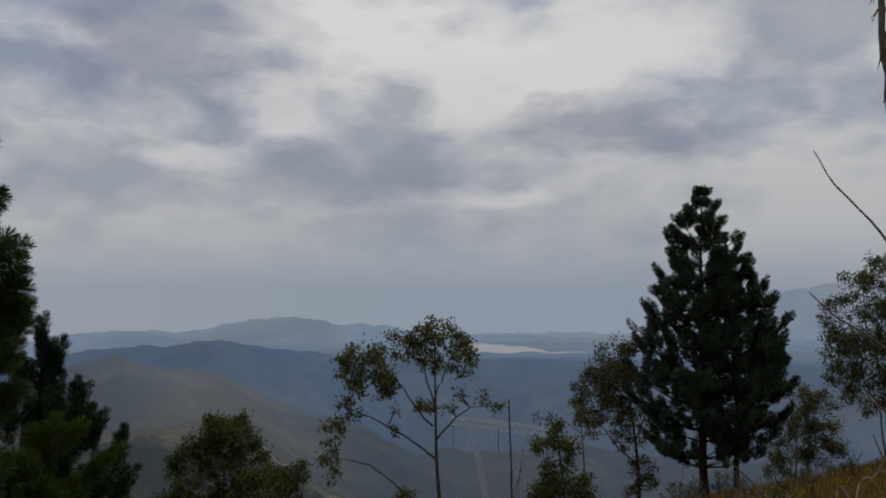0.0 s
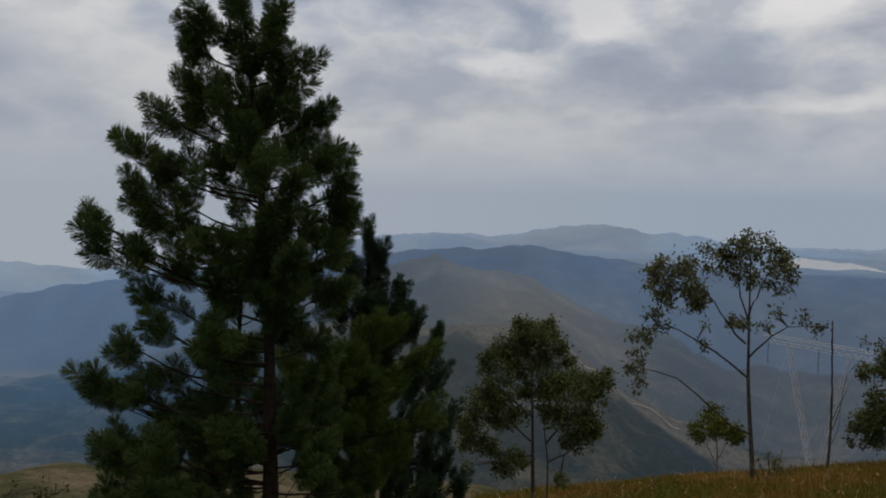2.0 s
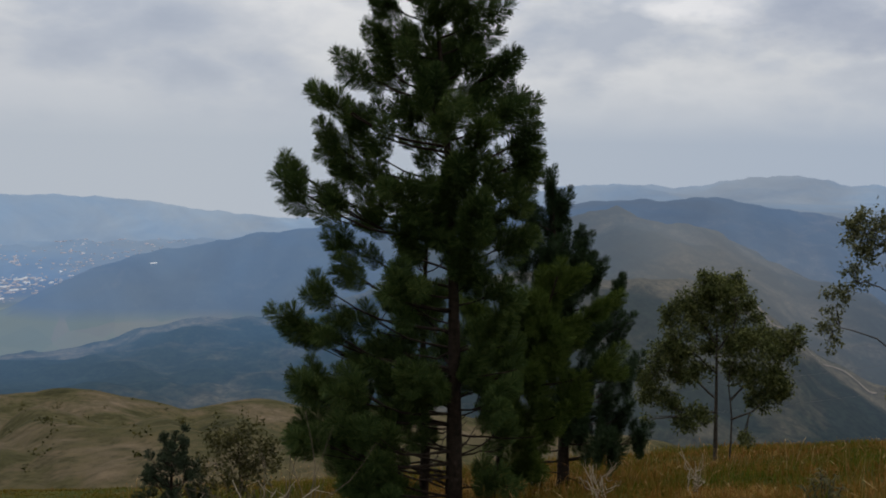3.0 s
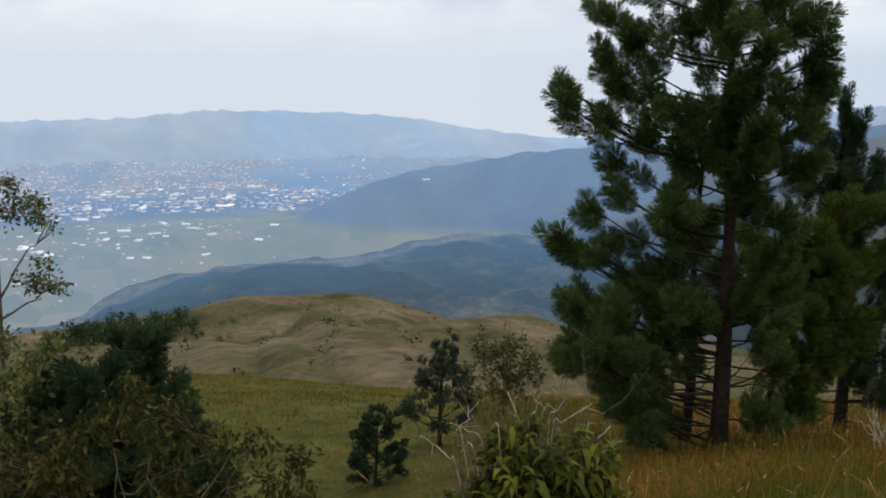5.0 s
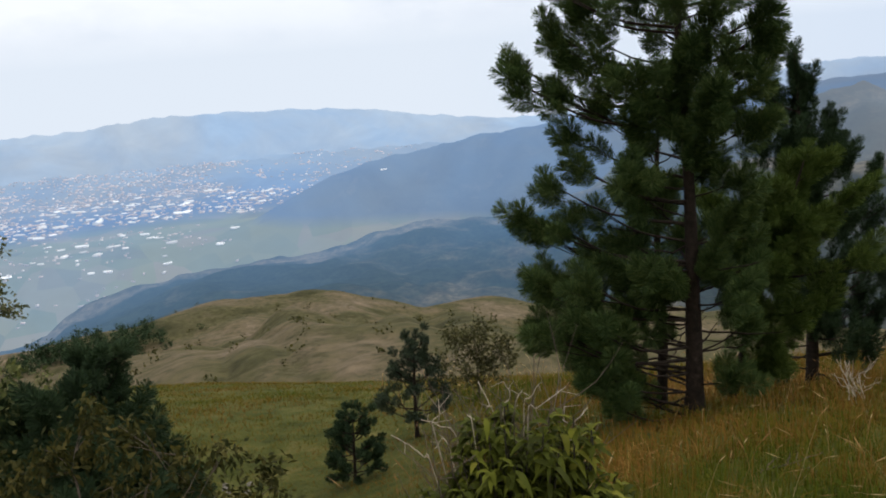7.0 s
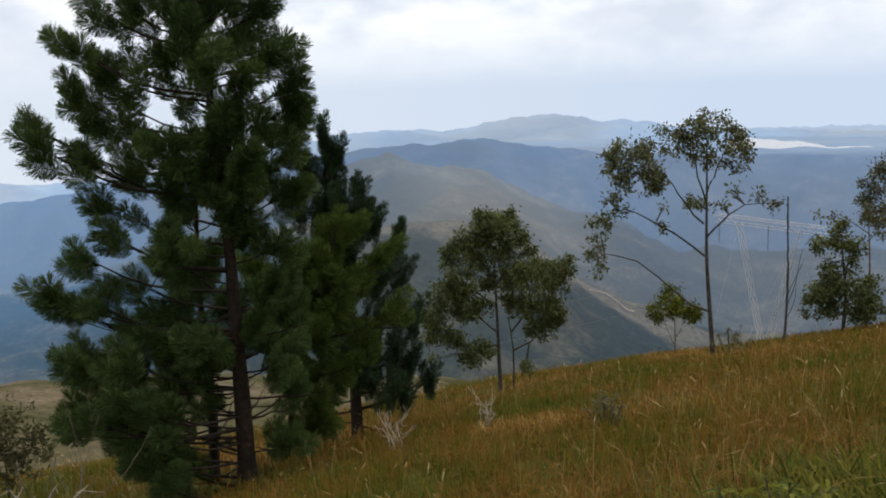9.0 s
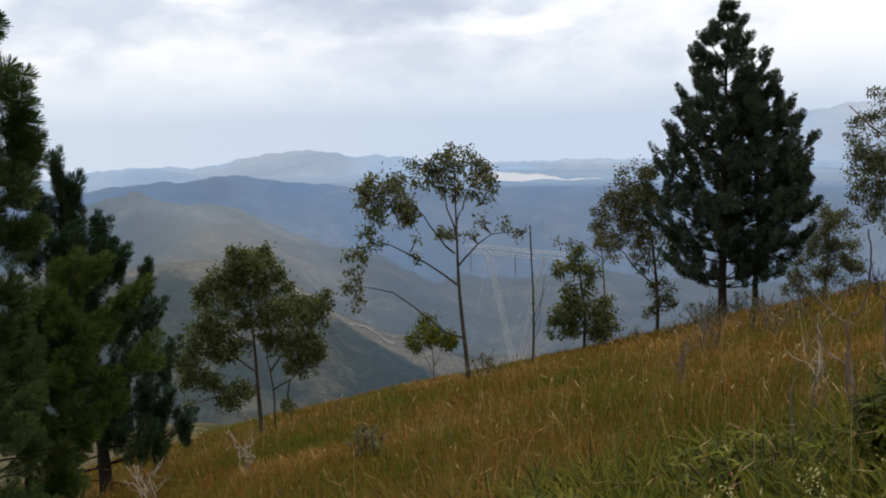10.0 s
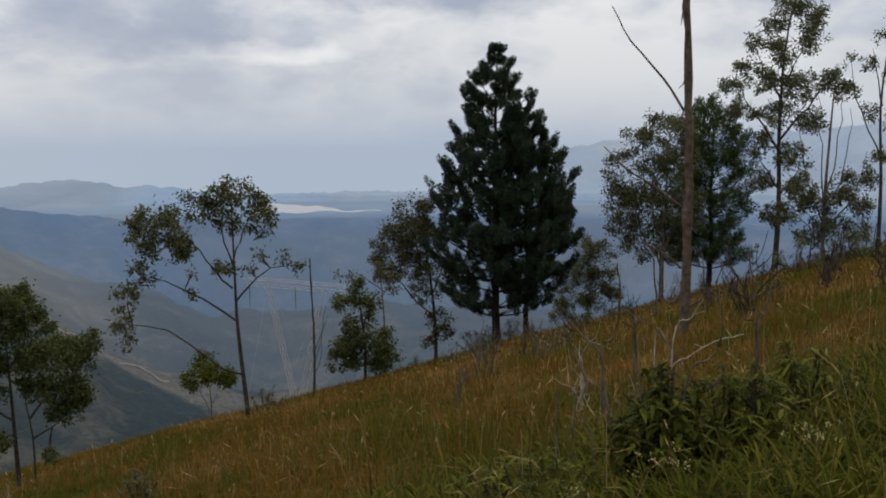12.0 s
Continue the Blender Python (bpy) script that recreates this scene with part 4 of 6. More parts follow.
sketched_tree("eucalypt_tree", -25.8, 50.0, 3.05, [(0, 0), (0.0, 0.8), (0.05, 1.6), (0.05, 2.6)], [[(0, 0.7), (-0.4, 1.6), (-0.75, 2.5)], [(0, 0.9), (0.3, 1.9), (0.3, 2.9)], [(0, 1.2), (-0.3, 2.2), (-0.35, 3.0)], [(-0.1, 0), (-0.15, 0.8), (-0.4, 1.3)]],
              [(-0.1, 3.15, 0.32), (0.25, 3.05, 0.28), (-0.45, 2.95, 0.26), (-0.75, 2.6, 0.22), (-0.2, 2.7, 0.35), (0.3, 2.6, 0.35), (-0.6, 2.2, 0.35), (0.0, 2.2, 0.4), (-0.7, 1.8, 0.35), (-0.2, 1.75, 0.42), (0.3, 1.9, 0.4),
               (-0.6, 1.4, 0.32), (0.1, 1.3, 0.4), (-0.35, 1.05, 0.3), (-0.9, 2.35, 0.14), (0.3, 1.0, 0.3)],
              28, "wide umbrella-crowned eucalypt on the brow", LEAF_EUC, BARK_PALE, 0.15, leaf=0.145, dense=300)
sketched_tree("tall_eucalypt", -32.2, 50.0, 3.05, [(0, 0), (0.05, 1.2), (0.02, 2.4), (0.05, 3.6), (0.15, 4.5)],
              [[(0.04, 2.2), (-0.4, 2.9), (-0.65, 3.3)], [(0.03, 2.4), (0.5, 3.0), (0.8, 3.4)], [(0.05, 3.3), (0.4, 4.0)], [(0.05, 3.0), (-0.35, 3.8)], [(0.04, 1.6), (-0.35, 2.2)], [(0.04, 1.5), (0.35, 1.9)]],
              [(0.15, 4.6, 0.28), (0.45, 4.35, 0.28), (-0.1, 4.3, 0.22), (0.5, 4.0, 0.22), (-0.4, 4.0, 0.18), (0.05, 3.85, 0.28), (-0.45, 3.6, 0.22), (-0.7, 3.35, 0.2), (-0.2, 3.35, 0.25), (0.3, 3.25, 0.3), (0.7, 3.35, 0.25), (0.95, 3.15, 0.2),
               (-0.5, 2.9, 0.2), (0.0, 2.8, 0.28), (0.5, 2.7, 0.25), (-0.3, 2.3, 0.25), (0.2, 2.1, 0.28), (0.4, 1.7, 0.22), (-0.25, 1.75, 0.22), (0.0, 1.2, 0.2)],
              29, "tall eucalypt with a gappy clumped crown", LEAF_EUC, BARK_GREY, 0.15, leaf=0.145, dense=390)
sketched_tree("half_bare_tree", -34.8, 46.0, 2.8, [(0, 0), (0.0, 1.0), (0.05, 2.2), (0.1, 3.1)],
              [[(0, 0.8), (0.3, 1.8), (0.35, 2.6)], [(0, 0.7), (-0.3, 1.6), (-0.4, 2.4)], [(0, 1.0), (0.15, 2.0), (0.25, 2.9)], [(0, 0.6), (0.45, 1.2), (0.6, 1.9)], [(0, 0.9), (-0.1, 1.9), (-0.15, 2.8)], [(0, 0.5), (-0.5, 0.9)], [(0, 0.5), (0.55, 0.9)]],
              [(-0.4, 1.2, 0.28), (0.35, 1.35, 0.28), (0.0, 1.1, 0.25), (0.55, 1.0, 0.22), (-0.55, 0.9, 0.22), (0.1, 0.75, 0.25), (0.6, 1.6, 0.12), (-0.2, 0.5, 0.2), (0.5, 0.6, 0.2)],
              30, "half-bare tree with bleached upright branches", LEAF_EUC, BARK_PALE, 0.10, leaf=0.135, dense=390)
sketched_tree("sparse_eucalypt", -37.7, 48.0, 2.9, [(0, 0), (0.0, 1.2), (-0.05, 2.5), (0.1, 4.0)], [[(0, 1.5), (-0.35, 2.4), (-0.5, 3.1)], [(0, 2.0), (0.3, 2.9)], [(-0.03, 2.4), (-0.2, 3.3)]],
              [(0.1, 4.1, 0.08), (0.1, 3.85, 0.13), (-0.1, 3.5, 0.12), (0.2, 3.4, 0.14), (-0.25, 3.1, 0.13), (-0.5, 3.1, 0.1), (0.1, 2.9, 0.15), (-0.4, 2.6, 0.12), (0.3, 2.7, 0.15), (-0.2, 2.3, 0.14), (0.15, 2.2, 0.14), (0.0, 1.6, 0.15), (-0.2, 1.2, 0.16)],
              31, "sparse eucalypt with small tufted leaf clumps", LEAF_EUC, BARK_GREY, 0.10, leaf=0.135, dense=320)
sketched_tree("dry_tree", 43.0, 23.0, 1.7, [(0, 0), (0.0, 0.6), (-0.03, 1.1)], [[(0, 0.4), (-0.35, 0.8)], [(0, 0.4), (0.35, 0.8)], [(0, 0.2), (0.2, 0.7)]],
              [(0.0, 1.25, 0.25), (-0.25, 1.05, 0.25), (0.25, 1.05, 0.25), (0.0, 0.85, 0.3), (-0.4, 0.75, 0.22), (0.42, 0.72, 0.22), (0.1, 0.5, 0.25), (-0.25, 0.45, 0.2)],
              32, "small brownish tree with drying leaves", LEAF_DULL, BARK_PALE, 0.04, leaf=0.11, dense=260)
sketched_tree("large_leaved_shrub", 67.5, 7.7, 0.86, [(0, 0), (0.0, 0.5), (0.05, 1.0)], [[(0.0, 0.4), (-0.6, 0.9), (-0.85, 1.35)], [(0.0, 0.5), (0.6, 0.9), (0.95, 1.45)], [(0.0, 0.5), (-0.2, 1.2), (-0.2, 1.8)], [(0.05, 0.6), (0.35, 1.2), (0.5, 1.7)], [(0, 0.4), (1.0, 0.7), (1.5, 1.2)]],
              [(-0.9, 1.5, 0.35), (-0.5, 1.75, 0.35), (-0.1, 1.9, 0.3), (0.3, 1.8, 0.3), (0.7, 1.55, 0.3), (1.05, 1.6, 0.2), (1.4, 1.3, 0.28), (-0.6, 1.2, 0.3), (0.2, 1.3, 0.35), (1.0, 1.0, 0.3), (1.4, 0.8, 0.28), (0.5, 0.9, 0.25), (-1.1, 1.1, 0.3), (-1.4, 0.9, 0.3), (-1.3, 1.5, 0.3)],
              33, "open shrub with large drooping olive leaves and pale stems", LEAF_OLIVE, BARK_PALE, 0.03, leaf=0.085, dense=420, slim=0.4, category="shrub", droop=0.9)
sketched_tree("leafy_tree", 73.6, 14.0, 1.22, [(0, 0), (0.0, 1.2), (0.1, 2.2)], [[(0, 0.8), (0.5, 1.6)], [(0, 0.9), (-0.6, 1.7)]],
              [(0.1, 2.6, 0.5), (0.5, 2.3, 0.5), (-0.4, 2.3, 0.55), (0.7, 1.8, 0.45), (0.0, 1.7, 0.6), (0.6, 1.2, 0.4), (-0.6, 1.5, 0.5), (0.2, 1.0, 0.5)],
              34, "dense green tree in a thicket", LEAF_GREEN, BARK_GREY, 0.09, leaf=0.12, dense=230)
sketched_tree("eucalypt_tree", 74.0, 22.0, 1.6, [(0, 0), (0.05, 1.0), (0.1, 2.2), (0.15, 3.2)], [[(0.1, 2.0), (0.45, 2.6), (0.6, 2.75)], [(0.1, 1.7), (0.5, 1.9), (0.75, 2.05)]],
              [(0.2, 3.35, 0.35), (0.55, 3.25, 0.28), (0.8, 3.05, 0.16), (-0.2, 3.2, 0.3), (0.7, 2.2, 0.28), (0.45, 2.15, 0.2), (0.9, 2.05, 0.12), (-0.2, 2.0, 0.3), (0.0, 1.5, 0.3)],
              35, "eucalypt with round feathery leaf clumps", LEAF_EUC, BARK_PALE, 0.07, leaf=0.13, dense=230)


# ---- dead wood ----
def dead_shrub(bearing, dist, height, spread, stems, seed, label, mat=TWIG_DEAD, thick=0.012, forks=3, name="dead_shrub", sink=0.02, lift=0.0, tilt=0.0):
    """Bare forking stems from one root, each stem a part."""
    rng = np.random.default_rng(seed)
    root = new(name)
    root.matrix_world = spot(bearing, dist, sink - lift)
    tagged(root, label, "dead shrub")
    for k in range(stems):
        a = rng.uniform(0, 6.28)
        h = height * rng.uniform(0.55, 1.0)
        out = np.array([math.cos(a), math.sin(a), 0]) * spread * rng.uniform(0.3, 1.0) + np.array([tilt * h, 0, 0])
        base = rng.normal(0, spread * 0.12, 3) * np.array([1, 1, 0])
        pts = bend([base, base + out * 0.35 + np.array([0, 0, h * 0.5]), base + out + np.array([0, 0, h])], 7)
        pts[1:] += rng.normal(0, 0.075 * h, (6, 3))
        bits = [tube(pts, np.linspace(thick, thick * 0.35, 7), 5)]
        for q in range(forks):
            i = rng.integers(2, 6)
            d = unit(unit(pts[i + 1 if i < 6 else 6] - pts[i - 1]) + rng.normal(0, 0.7, 3))
            ln = h * rng.uniform(0.18, 0.42)
            sub = bend([pts[i], pts[i] + d * ln * 0.5 + rng.normal(0, 0.03 * h, 3), pts[i] + d * ln + np.array([0, 0, ln * 0.35])], 5)
            bits.append(tube(sub, np.linspace(thick * 0.6, thick * 0.25, 5), 4))
        mesh_part("stem", *merged(bits), mat, root)
    return root


def dead_tree(bearing, dist, trunk, limbs, radius, seed, label, bark, name="dead_tree", sink=0.2, peel=0):
    rng = np.random.default_rng(seed)
    root = new(name)
    root.matrix_world = spot(bearing, dist, sink)
    tagged(root, label, "dead tree")
    pts = bend([(a, 0, b) for a, b in trunk], 26)
    pts[1:-1, :2] += rng.normal(0, radius * 0.16, (24, 2))
    mesh_part("trunk", *tube(pts, radius * np.linspace(1.0, 0.5, 26) * rng.uniform(0.87, 1.13, 26), 10, 0.16, rng), bark, root, smooth=True)
    for lp in limbs:
        n = len(lp)
        q = bend([(a, 0.25 * i / n * rng.uniform(-1, 1), b) for i, (a, b) in enumerate(lp)], 10)
        q[1:] += rng.normal(0, radius * 0.08, (9, 3))
        mesh_part("limb", *tube(q, np.linspace(radius * 0.3, radius * 0.1, 10), 6, 0.04, rng), bark, root, smooth=True)
    for k in range(peel):  # loose strips of bark
        i = rng.integers(6, 24)
        a = rng.uniform(0, 6.28)
        out = np.array([math.cos(a), math.sin(a), 0.0])
        p = pts[i] + out * radius * 0.7
        ln = rng.uniform(0.15, 0.45)
        strip = bend([p, p + out * 0.05 - np.array([0, 0, ln * 0.5]), p + out * rng.uniform(0.06, 0.16) - np.array([0, 0, ln])], 5)
        mesh_part("bark_strip", *tube(strip, np.linspace(0.022, 0.006, 5), 4), bark, root)
    return root


dead_tree(-26.98, 20.17, [(0, 0), (0.02, 3.0), (-0.06, 6.5), (-0.25, 9.0), (-0.35, 12.0)],
          [[(-0.1, 5.05), (-0.55, 5.75), (-1.2, 6.5), (-1.6, 7.25)], [(-0.02, 3.0), (-0.7, 3.5), (-1.35, 3.95), (-1.75, 4.35)], [(0.0, 1.7), (-0.5, 2.1), (-0.9, 2.3)],
           [(0.0, 1.3), (-0.35, 1.0), (-0.6, 1.5)], [(0.0, 0.9), (0.5, 1.25), (0.75, 1.9)], [(0.05, 1.1), (0.35, 1.5), (0.3, 2.2)]],
          0.105, 41, "tall dead trunk with peeling bark and broken limbs", BARK_TAN, peel=22)
dead_tree(-4.2, 36.0, [(0, 0), (0.05, 2.5), (-0.05, 5.9)], [[(0.0, 1.6), (0.35, 2.8), (0.5, 3.9), (1.0, 4.6)], [(0.05, 2.2), (0.45, 3.2), (0.6, 3.6)], [(0, 1.2), (0.3, 2.0), (0.35, 2.9)]], 0.055, 42, "thin dead pole of a tree in the grass", BARK_GREY)


def strut(a, b, r, sides=4):
    return tube(np.array([a, b], float), [r, r], sides)


def lattice(a, b, wide, bays, r):
    """A square lattice girder from a to b: four chords with zigzag bracing."""
    a, b = np.array(a, float), np.array(b, float)
    d = unit(b - a)
    u = unit(np.cross(d, np.array([0.3, 1.0, 0.2])))
    w = np.cross(d, u)
    corner = [(u * i + w * j) * wide * 0.5 for i, j in ((1, 1), (1, -1), (-1, -1), (-1, 1))]
    bits = [strut(a + c, b + c, r) for c in corner]
    for k in range(bays):
        p, q = a + (b - a) * k / bays, a + (b - a) * (k + 1) / bays
        for m in range(4):
            bits.append(strut(p + corner[m], q + corner[(m + 1) % 4], r * 0.7))
    return merged(bits)


def pylon(x, y, beam_z, turn):
    """A guyed power-line mast: two lattice legs in a V, a lattice crossarm and three hanging insulator strings."""
    root = new("pylon")
    z0 = float(land(x, y))
    h = beam_z - z0
    root.matrix_world = Matrix.Translation((x, y, z0)) @ Matrix.Rotation(turn, 4, "Z")
    tagged(root, "pale galvanised lattice power pylon with V-shaped legs", "pylon")
    mesh_part("crossarm", *lattice((-13.0, 0, h), (13.0, 0, h), 1.4, 14, 0.05), STEEL, root)
    for k in (-1, 1):
        mesh_part("leg", *lattice((0.4 * k, 0, 0), (7.2 * k, 0, h - 0.5), 0.9, 10, 0.05), STEEL, root)
        for m in (-1, 1):
            mesh_part("guy_wire", *strut((7.2 * k, 0, h - 0.5), (3.0 * k, 15.0 * m, -4.0), 0.013), STEEL, root)
    for k in (-1, 0, 1):
        string = mesh_part("insulator", *tube([(12.2 * k, 0, h - 0.5), (12.2 * k, 0, h - 5.2)], [0.06, 0.06], 6), PORCELAIN, root)
        for q in range(12):
            mesh_part("disc", *tube([(12.2 * k, 0, h - 0.9 - 0.33 * q), (12.2 * k, 0, h - 1.0 - 0.33 * q), (12.2 * k, 0, h - 1.05 - 0.33 * q)], [0.05, 0.20, 0.05], 8), PORCELAIN, string)
        for m in (-1, 1):
            sag = [(12.2 * k, 110.0 * m * f, h - 5.3 - 9.0 * f + 6.0 * f * f) for f in (0, 0.3, 0.65, 1.0)]
            mesh_part("conductor", *tube(bend(sag, 24), [0.014] * 24, 4), PORCELAIN, root)
    return root


STEEL = surface("galvanised_steel", [(0.3, (0.36, 0.37, 0.39)), (0.7, (0.50, 0.51, 0.53))], 3.0, 0.55, spec=0.4)
PORCELAIN = surface("grey_insulator", [(0.3, (0.07, 0.075, 0.09)), (0.7, (0.12, 0.125, 0.14))], 3.0, 0.4, spec=0.4)
pylon(11.0, 191.0, -26.4, -0.72)

BUSH_TWIGS = [(42.1, 5.23, 1.46, 0.56, 34, "fine tangle of brownish dead stems in a shrub"), (13.9, 17.0, 0.75, 0.4, 6, "pale dry stalks standing in the grass"), (19.8, 16.0, 0.9, 0.35, 7, "grey dry stalks in the grass"),
              (-15.0, 22.0, 1.2, 0.6, 10, "brownish dry shrub on the slope"), (-13.0, 16.0, 1.1, 0.3, 5, "brownish forked dry stems on the slope"), (-18.5, 24.0, 1.3, 0.7, 9, "brownish dry shrub on the slope"), (-20.5, 12.0, 1.1, 0.25, 4, "thin dry stems in the grass"),
              (-30.5, 22.0, 1.6, 0.6, 9, "leafless shrub below the brow"), (-35.0, 26.0, 1.7, 0.7, 10, "leafless shrub on the brow"), (-38.0, 22.0, 1.5, 0.5, 8, "leafless shrub on the slope")]
for k, (b, d, h, sp, n, text) in enumerate(BUSH_TWIGS):
    dark = "dark" in text or "crooked" in text or "leafless" in text
    dead_shrub(b, d, h, sp, n, 60 + k, text, (BARK_PALE if "crooked" in text else BARK_GREY) if dark else BARK_PALE if "brownish" in text else TWIG_DEAD, thick=(0.012 if dark else 0.003) + 0.0006 * d, forks=4 if n < 12 else 6)


def sketched_stems(bearing, dist, lines, seed, label, mat, thick):
    """Crooked bare stems, each given as (across, up) points in metres and rooted in the ground."""
    rng = np.random.default_rng(seed)
    root = new("bare_stems")
    root.matrix_world = spot(bearing, dist, 0.02)
    tagged(root, label, "dead shrub")
    for line in lines:
        flat = np.array(line, float)
        if flat[0][1] > 0.3:
            flat = np.concatenate([[(flat[0][0] * 0.6, 0.0)], flat])
        depth = np.cumsum(rng.normal(0, 0.05, len(flat)))
        n = len(flat) * 4
        pts = bend([(a, d, u) for (a, u), d in zip(flat, depth)], n)
        pts[1:-1] += rng.normal(0, thick * 0.35, (n - 2, 3))
        bits = [tube(pts, np.linspace(thick, thick * 0.5, n) * rng.uniform(0.85, 1.2, n), 6, 0.1, rng)]
        for q in range(2):  # broken side twigs
            i = rng.integers(n // 2, n)
            d = unit(pts[i] - pts[i - 1] + rng.normal(0, 0.05, 3))
            d = unit(d + rng.normal(0, 0.6, 3))
            bits.append(tube(np.stack([pts[i], pts[i] + d * rng.uniform(0.04, 0.13)]), [thick * 0.5, thick * 0.25], 4))
        mesh_part("stem", *merged(bits), mat, root)
    return root


sketched_stems(-25.0, 6.77, [[(-0.43, 0.7), (-0.43, 1.02), (-0.57, 1.2), (-0.72, 1.34), (-0.8, 1.4)], [(-0.43, 1.02), (-0.35, 1.2), (-0.31, 1.5), (-0.33, 1.74)], [(-0.37, 0.53), (-0.43, 0.8), (-0.55, 0.89), (-0.64, 1.06), (-0.67, 1.17)],
                            [(-0.15, 0.8), (-0.19, 1.06), (-0.21, 1.26), (-0.29, 1.32)], [(-0.21, 1.26), (-0.12, 1.33)], [(0.16, 0.95), (0.32, 1.09), (0.39, 1.3), (0.33, 1.65)], [(0.0, 0.74), (0.21, 0.82), (0.35, 0.92), (0.41, 1.0)],
                            [(0.07, 0.93), (0.07, 1.09), (-0.05, 1.25)]], 71, "dark antler-like bare stems rising from a leafy bush", BARK_TAN, 0.0095)
sketched_stems(-24.95, 6.87, [[(0.07, 1.2), (0.19, 1.36), (0.27, 1.52)], [(0.05, 0.95), (0.19, 1.09), (0.37, 1.19), (0.56, 1.25)], [(0.08, 0.6), (-0.12, 0.77)], [(-0.04, 0.37), (-0.23, 0.9)], [(-0.05, 1.22), (0.06, 1.1), (0.14, 0.98)]],
               72, "pale bleached bare stems crossing above a bush", TWIG_DEAD, 0.0065)
sketched_stems(-30.2, 7.16, [[(0.0, 0.6), (0.02, 1.0), (0.0, 1.25), (-0.05, 1.65)], [(0.02, 1.0), (0.08, 1.22), (0.12, 1.45)], [(0.02, 1.03), (-0.08, 1.17)]], 73, "dark forked bare stems in tall grass", BARK_TAN, 0.011)
sketched_stems(-18.77, 7.38, [[(0.0, 0.3), (-0.02, 0.7), (0.02, 0.95)], [(0.1, 0.35), (0.14, 0.8), (0.16, 1.0)], [(0.3, 0.3), (0.28, 0.55), (0.2, 0.75)]], 74, "thin bare stems in green grass", BARK_PALE, 0.008)
sketched_stems(41.9, 5.18, [[(-0.48, 0.97), (-0.53, 1.04), (-0.60, 1.10), (-0.72, 1.17)], [(-0.31, 1.08), (-0.43, 1.22), (-0.53, 1.28)], [(-0.45, 1.08), (-0.48, 1.22), (-0.42, 1.28), (-0.42, 1.41)], [(-0.38, 1.03), (-0.47, 1.04)],
                            [(-0.22, 1.22), (-0.25, 1.36)], [(0.01, 1.06), (0.03, 1.28), (0.08, 1.38)], [(0.23, 1.09), (0.37, 1.15), (0.47, 1.22)], [(0.1, 1.2), (0.16, 1.28), (0.29, 1.36), (0.34, 1.39)],
                            [(0.08, 1.18), (0.13, 1.34), (0.19, 1.43)], [(0.31, 1.18), (0.31, 1.28)], [(-0.1, 1.22), (-0.12, 1.36), (-0.18, 1.49)], [(0.3, 1.0), (0.42, 1.11)], [(-0.05, 1.2), (0.0, 1.4), (-0.03, 1.5)]],
               75, "bleached crooked dead stems sticking out of a bush", TWIG_DEAD, 0.005)

sketched_stems(69.1, 7.35, [[(0.0, 0.0), (-0.01, 0.72), (0.02, 1.0), (0.01, 1.12)], [(-0.01, 0.72), (0.14, 0.79), (0.25, 0.9), (0.26, 1.06)], [(0.34, 0.66), (0.27, 0.86), (0.24, 0.95)], [(0.6, 0.55), (0.66, 0.70), (0.82, 0.86), (0.94, 1.05)]],
               76, "pale bare stems at the edge of a thicket", BARK_PALE, 0.007)
sketched_stems(23.5, 9.6, [[(-0.35, 0.05), (-0.09, 0.16), (0.26, 0.27)], [(-0.09, 0.16), (-0.06, 0.29)], [(0.0, 0.17), (0.3, 0.1)], [(-0.35, 0.05), (-0.2, 0.22)]],
               77, "pale broken branch lying in dry grass", BARK_PALE, 0.011)


# ---- bushes ----
def blade_leaves(base, way, length, width, curl, rng):
    """Long pointed leaves, folded along the midrib and curving down: three pairs of faces each."""
    n = len(base)
    side = unit(np.cross(way, np.array([0, 0, 1.0]) + rng.normal(0, 0.15, (n, 3))))
    nrm = np.cross(side, way)
    rows = []
    for t, w in ((0.0, 0.12), (0.35, 1.0), (0.7, 0.75), (1.0, 0.0)):
        mid = base + way * (length * t)[:, None] - np.array([0, 0, 1.0]) * (curl * length * t * t)[:, None]
        e = side * (width * w * 0.5)[:, None]
        fold = nrm * (width * w * 0.16)[:, None]
        rows += [mid - e + fold, mid, mid + e + fold]
    v = np.stack(rows, 1).reshape(-1, 3)
    quads = []
    for r in range(3):
        quads += [(3 * r, 3 * r + 1, 3 * r + 4, 3 * r + 3), (3 * r + 1, 3 * r + 2, 3 * r + 5, 3 * r + 4)]
    f = (np.arange(n) * 12)[:, None, None] + np.array(quads)[None]
    return v, f.reshape(-1, 4)


